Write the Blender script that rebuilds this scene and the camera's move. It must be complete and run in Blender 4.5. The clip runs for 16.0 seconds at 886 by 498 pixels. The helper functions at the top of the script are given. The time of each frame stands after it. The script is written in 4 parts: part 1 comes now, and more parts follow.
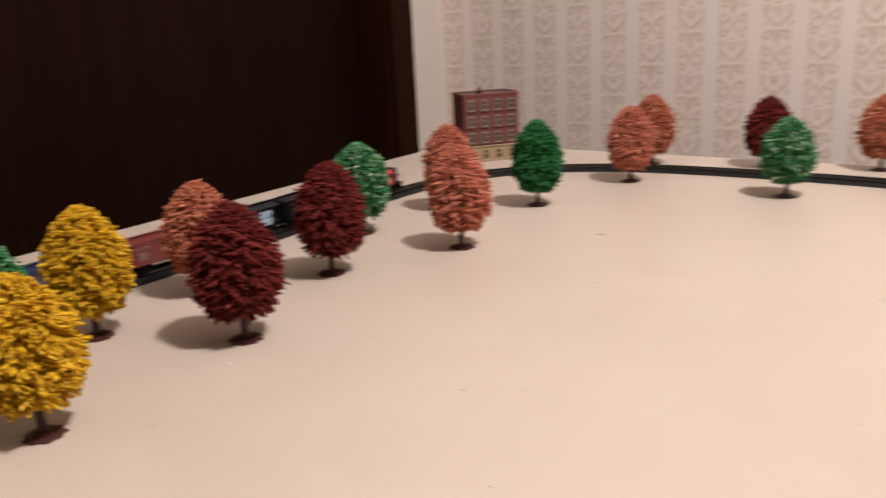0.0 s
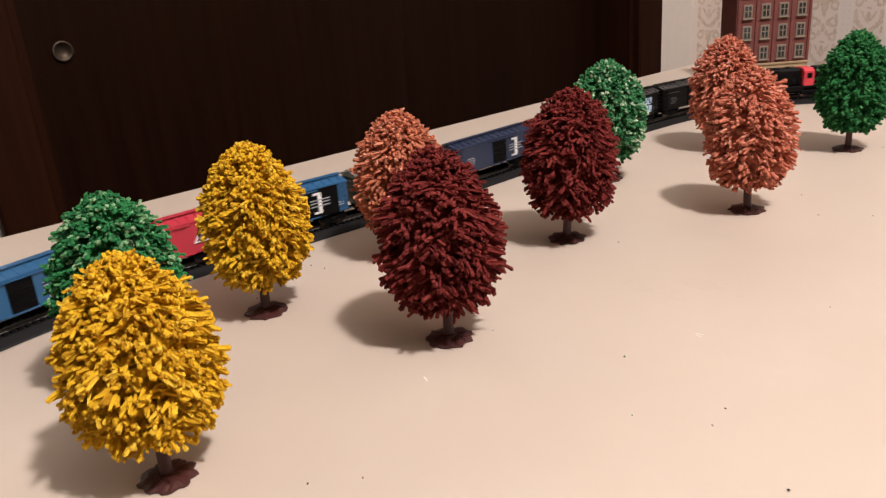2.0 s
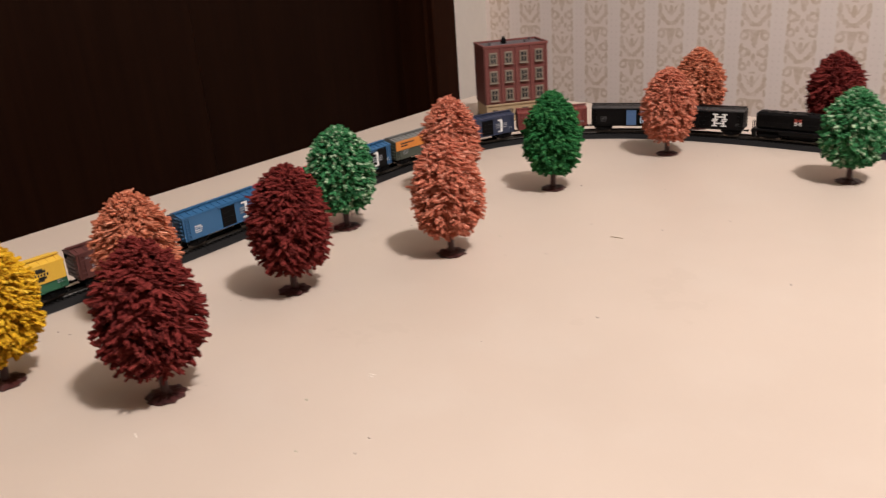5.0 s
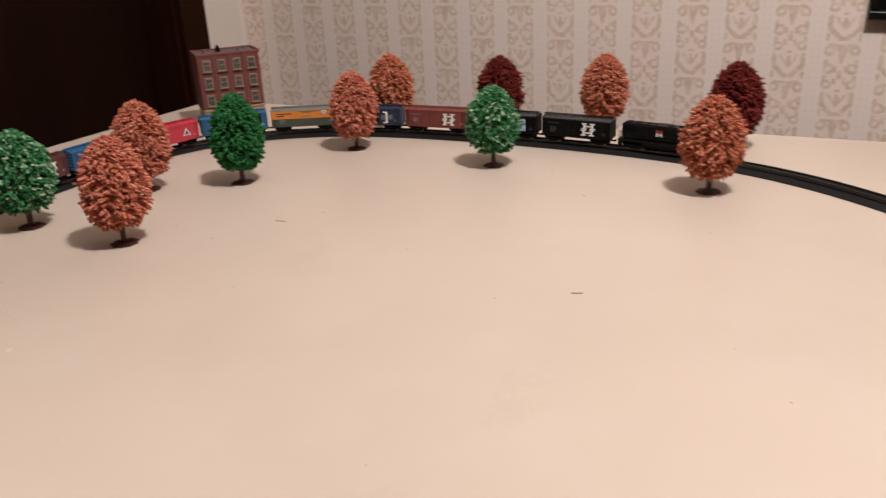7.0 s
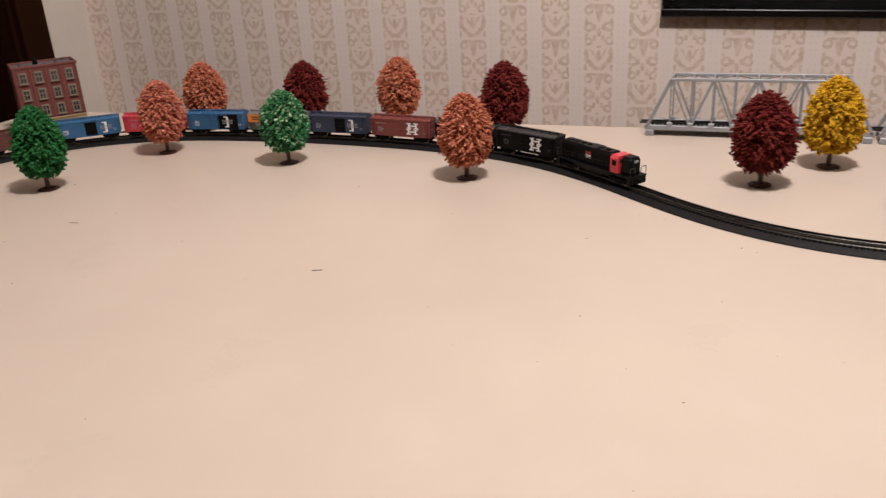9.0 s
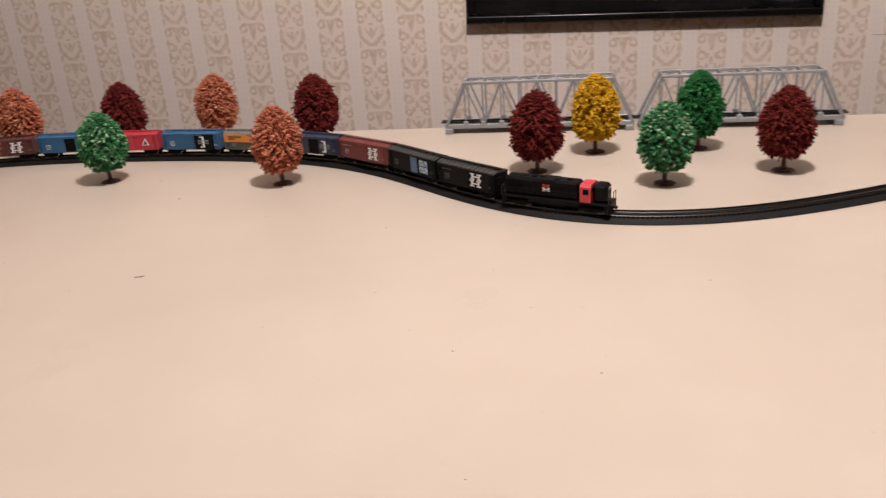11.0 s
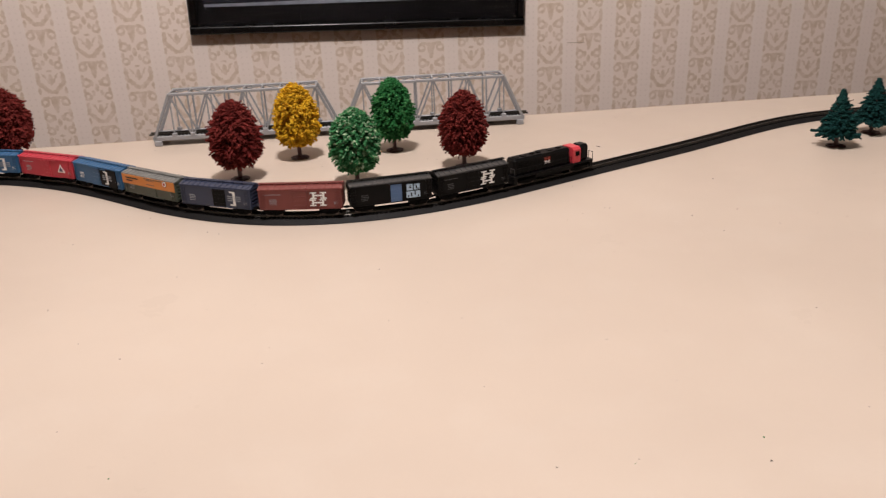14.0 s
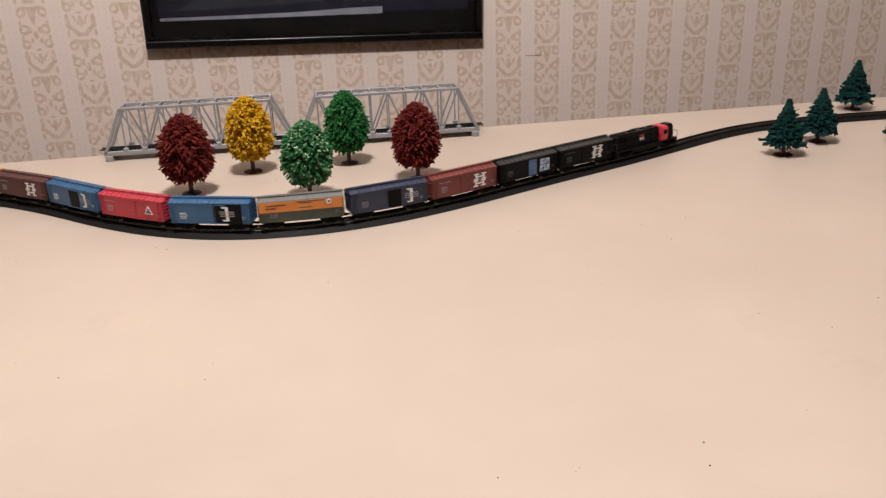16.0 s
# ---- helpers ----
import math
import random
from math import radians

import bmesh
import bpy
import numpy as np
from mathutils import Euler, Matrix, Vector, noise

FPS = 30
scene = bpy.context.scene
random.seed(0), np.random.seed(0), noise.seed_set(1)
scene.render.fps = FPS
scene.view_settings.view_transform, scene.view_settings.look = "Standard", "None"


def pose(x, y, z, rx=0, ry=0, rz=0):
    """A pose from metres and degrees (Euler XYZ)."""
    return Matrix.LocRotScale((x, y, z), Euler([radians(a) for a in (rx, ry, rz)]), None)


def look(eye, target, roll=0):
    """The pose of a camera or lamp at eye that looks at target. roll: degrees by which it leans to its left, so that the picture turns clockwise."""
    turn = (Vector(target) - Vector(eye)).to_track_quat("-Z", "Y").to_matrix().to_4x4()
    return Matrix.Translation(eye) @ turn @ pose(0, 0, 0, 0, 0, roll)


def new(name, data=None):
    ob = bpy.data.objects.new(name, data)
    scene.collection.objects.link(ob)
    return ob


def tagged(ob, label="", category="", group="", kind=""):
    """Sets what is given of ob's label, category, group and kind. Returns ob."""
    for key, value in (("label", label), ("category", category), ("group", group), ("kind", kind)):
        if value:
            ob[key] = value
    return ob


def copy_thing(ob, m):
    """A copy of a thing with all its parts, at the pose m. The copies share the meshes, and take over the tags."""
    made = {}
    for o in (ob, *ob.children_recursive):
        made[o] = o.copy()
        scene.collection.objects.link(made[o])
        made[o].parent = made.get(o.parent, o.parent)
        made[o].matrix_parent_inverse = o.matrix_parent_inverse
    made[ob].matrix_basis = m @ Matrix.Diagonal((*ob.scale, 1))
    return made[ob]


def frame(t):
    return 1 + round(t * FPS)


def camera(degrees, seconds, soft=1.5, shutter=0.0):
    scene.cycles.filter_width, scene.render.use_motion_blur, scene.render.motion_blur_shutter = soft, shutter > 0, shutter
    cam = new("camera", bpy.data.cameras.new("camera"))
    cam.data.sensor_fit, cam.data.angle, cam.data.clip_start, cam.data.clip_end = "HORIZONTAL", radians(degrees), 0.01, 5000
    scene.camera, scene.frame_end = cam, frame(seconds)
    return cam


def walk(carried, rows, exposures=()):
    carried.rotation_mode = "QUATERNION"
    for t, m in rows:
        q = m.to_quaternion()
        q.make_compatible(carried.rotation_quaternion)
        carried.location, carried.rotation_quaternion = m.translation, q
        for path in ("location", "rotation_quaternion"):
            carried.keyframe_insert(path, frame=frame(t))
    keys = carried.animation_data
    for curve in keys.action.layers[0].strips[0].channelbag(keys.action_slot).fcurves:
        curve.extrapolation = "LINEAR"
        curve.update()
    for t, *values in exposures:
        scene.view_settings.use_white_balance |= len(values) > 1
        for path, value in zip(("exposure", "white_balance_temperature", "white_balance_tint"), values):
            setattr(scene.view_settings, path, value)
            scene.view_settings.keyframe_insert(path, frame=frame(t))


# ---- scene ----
# Metres; z = 0 is the top of the layout table, the room's floor lies 0.75 m below.
cam = camera(57.6, 16.0, soft=1.35, shutter=0.5)
PATH = [
    (0, (0.188, 0.365, 0.192), (-0.944, 1.922, -0.352), -2.9),
    (0.5, (0.135, 0.402, 0.186), (-1.235, 1.739, -0.396), -4.0),
    (1, (0.113, 0.435, 0.173), (-1.344, 1.643, -0.476), -4.6),
    (1.5, (0.091, 0.46, 0.175), (-1.395, 1.611, -0.508), -4.7),
    (2, (0.064, 0.476, 0.175), (-1.414, 1.619, -0.541), -4.5),
    (2.5, (0.034, 0.485, 0.175), (-1.425, 1.641, -0.558), -4.5),
    (3, (0.02, 0.489, 0.18), (-1.412, 1.674, -0.558), -4.4),
    (3.5, (0.049, 0.485, 0.211), (-1.342, 1.716, -0.53), -4.4),
    (4, (0.09, 0.484, 0.224), (-1.243, 1.78, -0.514), -4.4),
    (4.5, (0.129, 0.49, 0.228), (-1.148, 1.843, -0.506), -4.2),
    (6.8, (0.312, 0.502, 0.224), (-0.617, 2.113, -0.512), -3.3),
    (7, (0.322, 0.496, 0.228), (-0.543, 2.142, -0.508), -2.8),
    (7.5, (0.344, 0.481, 0.222), (-0.429, 2.166, -0.529), -2.3),
    (8, (0.397, 0.488, 0.227), (-0.354, 2.181, -0.527), -2.8),
    (10.3, (0.501, 0.419, 0.257), (0.056, 2.216, -0.5), -4.1),
    (10.5, (0.508, 0.414, 0.256), (0.096, 2.218, -0.501), -4.3),
    (11, (0.529, 0.399, 0.26), (0.215, 2.221, -0.502), -4.2),
    (11.5, (0.549, 0.384, 0.261), (0.345, 2.219, -0.508), -3.9),
    (12, (0.563, 0.381, 0.259), (0.474, 2.223, -0.517), -3.5),
    (12.5, (0.579, 0.374, 0.259), (0.577, 2.216, -0.52), -3.2),
    (13, (0.59, 0.369, 0.262), (0.682, 2.208, -0.518), -2.7),
    (13.5, (0.6, 0.367, 0.263), (0.763, 2.203, -0.514), -2.4),
    (14, (0.611, 0.364, 0.263), (0.83, 2.196, -0.508), -2.2),
    (14.5, (0.618, 0.363, 0.262), (0.876, 2.195, -0.499), -2.1),
    (15, (0.624, 0.361, 0.261), (0.906, 2.191, -0.493), -2.1),
    (15.5, (0.626, 0.36, 0.261), (0.917, 2.192, -0.488), -2.1),
    (16, (0.627, 0.362, 0.261), (0.924, 2.195, -0.483), -2.1),
]
walk(cam, [(t, look(eye, target, roll)) for t, eye, target, roll in PATH],
     exposures=[(0.0, 0.30), (1.5, 0.45), (2.5, 0.54), (4.0, 0.46), (4.5, 0.40), (7.5, 0.09), (10.5, 0.04), (16.0, 0.05)])

# ---- light: a warm lamp hanging over the table in a closed room ----
world = bpy.data.worlds.new("night_room")
world.use_nodes = True
world.node_tree.nodes["Background"].inputs[0].default_value = (1.0, 0.86, 0.7, 1)
world.node_tree.nodes["Background"].inputs[1].default_value = 0.02
scene.world = world
lamp_data = bpy.data.lights.new("pendant_light", "POINT")
lamp_data.energy, lamp_data.color, lamp_data.shadow_soft_size = 87.0, (1.0, 0.93, 0.92), 0.065
lamp = new("pendant_light", lamp_data)
lamp.location = (0.585, 0.805, 1.40)


# ---- material kit ----
class Kit:
    """Small helper round one material's node tree."""

    def __init__(self, name, rough=0.5, metal=0.0, spec=0.5):
        self.m = bpy.data.materials.new(name)
        self.m.use_nodes = True
        self.n, self.l = self.m.node_tree.nodes, self.m.node_tree.links
        self.b = self.n["Principled BSDF"]
        self.b.inputs["Roughness"].default_value = rough
        self.b.inputs["Metallic"].default_value = metal
        self.b.inputs["Specular IOR Level"].default_value = spec

    def node(self, kind, **props):
        nd = self.n.new(kind)
        for k, v in props.items():
            if k == "operation":
                nd.operation = v
            elif k == "blend_type":
                nd.blend_type = v
            elif k == "data_type":
                nd.data_type = v
        return nd

    def feed(self, socket, value):
        if isinstance(value, bpy.types.NodeSocket):
            self.l.new(value, socket)
        else:
            socket.default_value = value

    def math(self, op, a, b=0.0, c=0.0):
        nd = self.node("ShaderNodeMath", operation=op)
        for k, v in enumerate((a, b, c)):
            self.feed(nd.inputs[k], v)
        return nd.outputs[0]

    def coord(self, scale=1.0, space="Object"):
        tc = self.n.new("ShaderNodeTexCoord")
        mp = self.n.new("ShaderNodeMapping")
        self.l.new(tc.outputs[space], mp.inputs[0])
        sc = scale if isinstance(scale, tuple) else (scale, scale, scale)
        mp.inputs["Scale"].default_value = sc
        return mp.outputs[0]

    def noise(self, scale, detail=4.0, vec=None, rough=0.55):
        nd = self.n.new("ShaderNodeTexNoise")
        nd.inputs["Scale"].default_value = scale
        nd.inputs["Detail"].default_value = detail
        nd.inputs["Roughness"].default_value = rough
        self.l.new(vec if vec is not None else self.coord(), nd.inputs["Vector"])
        return nd.outputs["Fac"]

    def ramp(self, fac, stops):
        nd = self.n.new("ShaderNodeValToRGB")
        els = nd.color_ramp.elements
        while len(els) < len(stops):
            els.new(0.5)
        for el, (p, col) in zip(els, stops):
            el.position, el.color = p, (*col, 1)
        self.l.new(fac, nd.inputs[0])
        return nd.outputs[0]

    def mix(self, fac, a, b, blend="MIX"):
        nd = self.node("ShaderNodeMix", data_type="RGBA", blend_type=blend)
        self.feed(nd.inputs[0], fac)
        self.feed(nd.inputs[6], a if isinstance(a, bpy.types.NodeSocket) else (*a, 1))
        self.feed(nd.inputs[7], b if isinstance(b, bpy.types.NodeSocket) else (*b, 1))
        return nd.outputs[2]

    def colour(self, c):
        self.feed(self.b.inputs["Base Color"], c if isinstance(c, bpy.types.NodeSocket) else (*c, 1))
        return self

    def bump(self, height, strength=0.3, distance=0.001):
        nd = self.n.new("ShaderNodeBump")
        nd.inputs["Strength"].default_value = strength
        nd.inputs["Distance"].default_value = distance
        self.l.new(height, nd.inputs["Height"])
        self.l.new(nd.outputs[0], self.b.inputs["Normal"])
        return self

    def rough(self, v):
        self.feed(self.b.inputs["Roughness"], v)
        return self


def shade(c, k):
    return tuple(min(1.0, v * k) for v in c)


def worn(name, col, rough=0.5, spec=0.4, grain=900.0, amount=0.18, metal=0.0):
    """Moulded or painted surface: two scales of tone, fine relief."""
    k = Kit(name, rough, metal, spec)
    fine, wide = k.noise(grain), k.noise(grain / 14.0, 3.0)
    c = k.mix(fine, shade(col, 1 - amount), shade(col, 1 + amount))
    c = k.mix(k.math("MULTIPLY", wide, 0.35), c, shade(col, 0.72))
    k.colour(c).bump(fine, 0.12, 0.0003)
    k.rough(k.math("MULTIPLY_ADD", wide, 0.25, rough - 0.12))
    return k.m


def foliage(name, dark, mid, light, rough=0.85, spec=0.15):
    """Foam flock: every tuft has its own tone."""
    k = Kit(name, rough, 0.0, spec)
    geo = k.n.new("ShaderNodeNewGeometry")
    r = geo.outputs["Random Per Island"]
    c = k.ramp(r, [(0.0, dark), (0.40, mid), (0.74, mid), (1.0, light)])
    n = k.noise(1400.0, 3.0)
    c = k.mix(k.math("MULTIPLY", n, 0.5), c, shade(dark, 0.8))
    k.colour(c).bump(k.noise(2600.0, 2.0), 0.6, 0.0006)
    return k.m


MAT = {}
MAT["yellow"] = foliage("yellow_foam", (0.44, 0.22, 0.010), (0.77, 0.45, 0.020), (0.88, 0.58, 0.06))
MAT["dark_red"] = foliage("dark_red_foam", (0.090, 0.0115, 0.010), (0.185, 0.024, 0.020), (0.26, 0.045, 0.036))
MAT["orange"] = foliage("orange_foam", (0.36, 0.105, 0.055), (0.57, 0.185, 0.10), (0.76, 0.34, 0.215))
MAT["salmon"] = foliage("salmon_foam", (0.40, 0.115, 0.068), (0.62, 0.205, 0.125), (0.78, 0.36, 0.25))
MAT["green"] = foliage("green_foam", (0.014, 0.095, 0.03), (0.034, 0.215, 0.068), (0.36, 0.55, 0.30))
MAT["deep_green"] = foliage("deep_green_foam", (0.012, 0.08, 0.022), (0.026, 0.165, 0.046), (0.10, 0.33, 0.11))
MAT["pale_green"] = foliage("pale_green_foam", (0.024, 0.125, 0.045), (0.055, 0.225, 0.082), (0.60, 0.74, 0.50))
MAT["pine"] = foliage("pine_foam", (0.003, 0.024, 0.024), (0.0055, 0.042, 0.039), (0.011, 0.066, 0.055))
MAT["trunk"] = worn("brown_plastic", (0.055, 0.014, 0.012), 0.45, 0.45, 700.0, 0.25)
MAT["track_black"] = worn("black_roadbed", (0.0095, 0.0086, 0.0085), 0.6, 0.16, 1500.0, 0.65)
MAT["sleeper"] = worn("sleeper_black", (0.004, 0.0037, 0.0037), 0.6, 0.15, 1800.0, 0.3)
MAT["rail"] = worn("blackened_rail", (0.075, 0.068, 0.060), 0.40, 0.5, 1200.0, 0.2, 0.85)
MAT["chassis"] = worn("chassis_black", (0.0026, 0.0025, 0.0027), 0.6, 0.08, 1500.0, 0.3)
MAT["wheel"] = worn("wheel_metal", (0.12, 0.10, 0.09), 0.35, 0.5, 1500.0, 0.2, 0.9)
MAT["black_paint"] = worn("black_paint", (0.0030, 0.0028, 0.0031), 0.42, 0.12, 1200.0, 0.25)
MAT["oxide"] = worn("oxide_red_paint", (0.165, 0.033, 0.028), 0.42, 0.5, 1200.0, 0.12)
MAT["brown"] = worn("brown_paint", (0.095, 0.030, 0.026), 0.42, 0.5, 1200.0, 0.14)
MAT["navy"] = worn("navy_paint", (0.020, 0.029, 0.062), 0.42, 0.5, 1200.0, 0.14)
MAT["blue"] = worn("blue_paint", (0.026, 0.105, 0.225), 0.40, 0.5, 1200.0, 0.12)
MAT["door_blue"] = worn("door_blue_paint", (0.075, 0.15, 0.30), 0.42, 0.5, 1200.0, 0.12)
MAT["red"] = worn("bright_red_paint", (0.47, 0.034, 0.055), 0.38, 0.5, 1200.0, 0.1)
MAT["cab_red"] = worn("cab_red_paint", (0.58, 0.045, 0.062), 0.40, 0.45, 1200.0, 0.1)
MAT["olive"] = worn("dark_green_paint", (0.055, 0.065, 0.048), 0.42, 0.5, 1200.0, 0.14)
MAT["car_orange"] = worn("orange_paint", (0.62, 0.21, 0.035), 0.42, 0.5, 1200.0, 0.1)
MAT["car_yellow"] = worn("yellow_paint", (0.70, 0.42, 0.05), 0.42, 0.5, 1200.0, 0.1)
MAT["car_green"] = worn("green_paint", (0.025, 0.115, 0.06), 0.42, 0.5, 1200.0, 0.12)
MAT["grey_roof"] = worn("grey_roof_paint", (0.16, 0.16, 0.15), 0.5, 0.45, 1200.0, 0.15)
MAT["steel_roof"] = worn("dull_roof_metal", (0.036, 0.036, 0.037), 0.36, 0.5, 1200.0, 0.3, 0.2)
MAT["white_ink"] = worn("white_lettering", (0.80, 0.79, 0.76), 0.55, 0.3, 1500.0, 0.06)
MAT["grey_ink"] = worn("grey_lettering", (0.33, 0.34, 0.36), 0.55, 0.3, 1500.0, 0.1)
MAT["dim_ink"] = worn("dim_lettering", (0.10, 0.10, 0.10), 0.55, 0.3, 1500.0, 0.1)
MAT["pale_blue_ink"] = worn("pale_blue_lettering", (0.42, 0.55, 0.68), 0.55, 0.3, 1500.0, 0.1)
MAT["emblem_slate"] = worn("slate_lettering", (0.10, 0.11, 0.16), 0.55, 0.3, 1500.0, 0.1)
MAT["red_ink"] = worn("red_lettering", (0.36, 0.060, 0.040), 0.55, 0.3, 1500.0, 0.1)
MAT["dark_ink"] = worn("dark_lettering", (0.03, 0.03, 0.028), 0.55, 0.3, 1500.0, 0.1)
MAT["bridge"] = worn("silver_plastic", (0.31, 0.31, 0.32), 0.42, 0.5, 900.0, 0.10, 0.15)
MAT["brick"] = worn("brick_red_plastic", (0.165, 0.050, 0.042), 0.6, 0.35, 1500.0, 0.2)
# the brick colour at two thirds: shade painted in for the side wall
MAT["brick_side"] = worn("shaded_brick_plastic", (0.11, 0.034, 0.028), 0.6, 0.35, 1500.0, 0.22)
MAT["stone"] = worn("cream_plastic", (0.36, 0.26, 0.15), 0.6, 0.35, 1500.0, 0.12)
MAT["window_trim"] = worn("window_trim_plastic", (0.22, 0.18, 0.135), 0.55, 0.35, 1500.0, 0.1)
MAT["model_glass"] = worn("dark_pane", (0.03, 0.03, 0.03), 0.15, 0.6, 900.0, 0.2)
MAT["tar"] = worn("roof_tar", (0.10, 0.085, 0.09), 0.75, 0.3, 1500.0, 0.3)
MAT["frame_black"] = worn("black_lacquer", (0.0025, 0.0022, 0.0024), 0.25, 0.32, 300.0, 0.3)
MAT["mat_board"] = worn("black_mat_board", (0.0045, 0.0036, 0.0038), 0.8, 0.08, 700.0, 0.2)
MAT["steel"] = worn("brushed_steel", (0.075, 0.055, 0.04), 0.5, 0.4, 600.0, 0.15, 0.9)
# ceiling out of view: grey instead of white to weaken the lamp's bounce
MAT["ceiling"] = worn("dimmed_ceiling_paint", (0.30, 0.29, 0.27), 0.9, 0.2, 60.0, 0.04)
MAT["cream_wall"] = worn("cream_wall_paint", (0.76, 0.69, 0.61), 0.8, 0.2, 90.0, 0.05)
# unseen walls: albedo kept low so less fill reaches the table shadows
MAT["far_wall"] = worn("dimmed_wall_paint", (0.20, 0.17, 0.14), 0.8, 0.2, 90.0, 0.05)
MAT["table_wood"] = worn("table_leg_wood", (0.22, 0.12, 0.06), 0.55, 0.4, 60.0, 0.25)


def table_paint():
    """Smooth tan-cream board: faint clouds, rubbed whitish marks, tiny dents."""
    k = Kit("tan_board_paint", 0.42, 0.0, 0.35)
    v = k.coord()
    wide, mid, fine = k.noise(2.6, 4.0, v), k.noise(16.0, 5.0, v), k.noise(420.0, 3.0, v)
    c = k.ramp(wide, [(0.3, (0.485, 0.397, 0.325)), (0.7, (0.56, 0.465, 0.384))])
    c = k.mix(k.math("MULTIPLY", k.math("MULTIPLY_ADD", mid, 4.0, -2.0), 0.16), c, (0.62, 0.55, 0.48))
    c = k.mix(k.math("MULTIPLY", k.math("LESS_THAN", k.noise(9.0, 6.0, v, 0.7), 0.36), 0.16), c, (0.43, 0.35, 0.28))
    c = k.mix(k.math("MULTIPLY", fine, 0.08), c, (0.42, 0.345, 0.28))
    sc = k.noise(1.0, 5.0, k.coord((18.0, 90.0, 1.0)), 0.7)
    c = k.mix(k.math("MULTIPLY", k.math("GREATER_THAN", sc, 0.735), 0.4), c, (0.85, 0.82, 0.78))
    k.colour(c).bump(k.noise(120.0, 3.0, v), 0.04, 0.0006)
    k.rough(k.math("MULTIPLY_ADD", mid, 0.22, 0.30))
    return k.m


def dark_wood(name, low, high, rough=0.42):
    k = Kit(name, rough, 0.0, 0.05)
    g = k.noise(1.0, 6.0, k.coord((60.0, 60.0, 2.2)), 0.65)
    f = k.noise(1.0, 3.0, k.coord((420.0, 420.0, 9.0)))
    c = k.ramp(g, [(0.3, low), (0.75, high)])
    c = k.mix(k.math("MULTIPLY", f, 0.35), c, shade(low, 0.6))
    k.colour(c).bump(f, 0.12, 0.0006)
    k.rough(k.math("MULTIPLY_ADD", g, 0.2, rough - 0.1))
    return k.m


def wallpaper():
    """Damask paper: columns of scrolls, wedges and fans in half drop between paler dotted stripes."""
    pitch, drop, top = 0.0861, 0.133, 0.012
    k = Kit("damask_wallpaper", 0.40, 0.0, 0.6)
    tc = k.n.new("ShaderNodeTexCoord")
    sep = k.n.new("ShaderNodeSeparateXYZ")
    k.l.new(tc.outputs["Object"], sep.inputs[0])
    M = k.math
    wob = M("MULTIPLY", M("SUBTRACT", k.noise(190.0, 3.0), 0.5), 0.0068)
    x = M("DIVIDE", M("ADD", sep.outputs[0], 9.99745), pitch)
    half = M("MULTIPLY", M("MODULO", M("FLOOR", x), 2.0), 0.5)
    a0 = M("ABSOLUTE", M("MULTIPLY", M("SUBTRACT", M("FRACT", x), 0.5), pitch))
    a = M("ADD", a0, wob)
    down = M("ADD", M("SUBTRACT", 10.5, M("DIVIDE", M("SUBTRACT", sep.outputs[2], top), drop)), half)
    b = M("ADD", M("MULTIPLY", M("FRACT", down), drop), wob)      # distance below the top of the wedge

    def ring(ca, cb, r, w):
        d = M("SQRT", M("ADD", M("POWER", M("SUBTRACT", a, ca), 2.0), M("POWER", M("SUBTRACT", b, cb), 2.0)))
        return M("LESS_THAN", M("ABSOLUTE", M("SUBTRACT", d, r)), w)

    def slant(ca, cb, slope, w, sb):
        d = M("ABSOLUTE", M("SUBTRACT", M("SUBTRACT", a, ca), M("MULTIPLY", M("SUBTRACT", b, cb), slope)))
        return M("MULTIPLY", M("LESS_THAN", d, w), M("LESS_THAN", M("ABSOLUTE", M("SUBTRACT", b, cb)), sb))

    def blob(ca, cb, ra, rb):
        d = M("ADD", M("POWER", M("DIVIDE", M("SUBTRACT", a, ca), ra), 2.0), M("POWER", M("DIVIDE", M("SUBTRACT", b, cb), rb), 2.0))
        return M("LESS_THAN", d, 1.0)

    def wedge(b0, b1, w0, w1):
        f = M("DIVIDE", M("SUBTRACT", b, b0), b1 - b0)
        wide = M("MULTIPLY_ADD", f, w1 - w0, w0)
        return M("MULTIPLY", M("LESS_THAN", a, wide), M("LESS_THAN", M("ABSOLUTE", M("SUBTRACT", f, 0.5)), 0.5))

    shapes = [
        # the wedge with a curl hanging on either side
        wedge(0.0015, 0.035, 0.0105, 0.0022), blob(0.0150, 0.0035, 0.0085, 0.0030), ring(0.0200, 0.0125, 0.0068, 0.0024), blob(0.0165, 0.0170, 0.0042, 0.0030),
        # the paired scrolls round a small heart
        ring(0.0190, 0.0440, 0.0075, 0.0025), blob(0.0245, 0.0360, 0.0036, 0.0085), blob(0.0155, 0.0490, 0.0044, 0.0028), blob(0.0085, 0.0450, 0.0036, 0.0062),
        blob(0.0, 0.0545, 0.0042, 0.0085), blob(0.0082, 0.0655, 0.0036, 0.0060), ring(0.0200, 0.0720, 0.0062, 0.0023), blob(0.0245, 0.0620, 0.0032, 0.0075),
        blob(0.0165, 0.0765, 0.0040, 0.0028),
        # the fan in its oval
        blob(0.0, 0.1000, 0.0046, 0.0115), slant(0.0085, 0.0975, -0.45, 0.0017, 0.0085), slant(0.0125, 0.0930, -0.55, 0.0014, 0.0060), blob(0.0, 0.0825, 0.0055, 0.0022),
        blob(0.0240, 0.0960, 0.0044, 0.0120), slant(0.0175, 0.1130, -0.95, 0.0058, 0.0100), blob(0.0045, 0.1245, 0.0070, 0.0040), blob(0.0255, 0.1225, 0.0030, 0.0070)]
    motif = shapes[0]
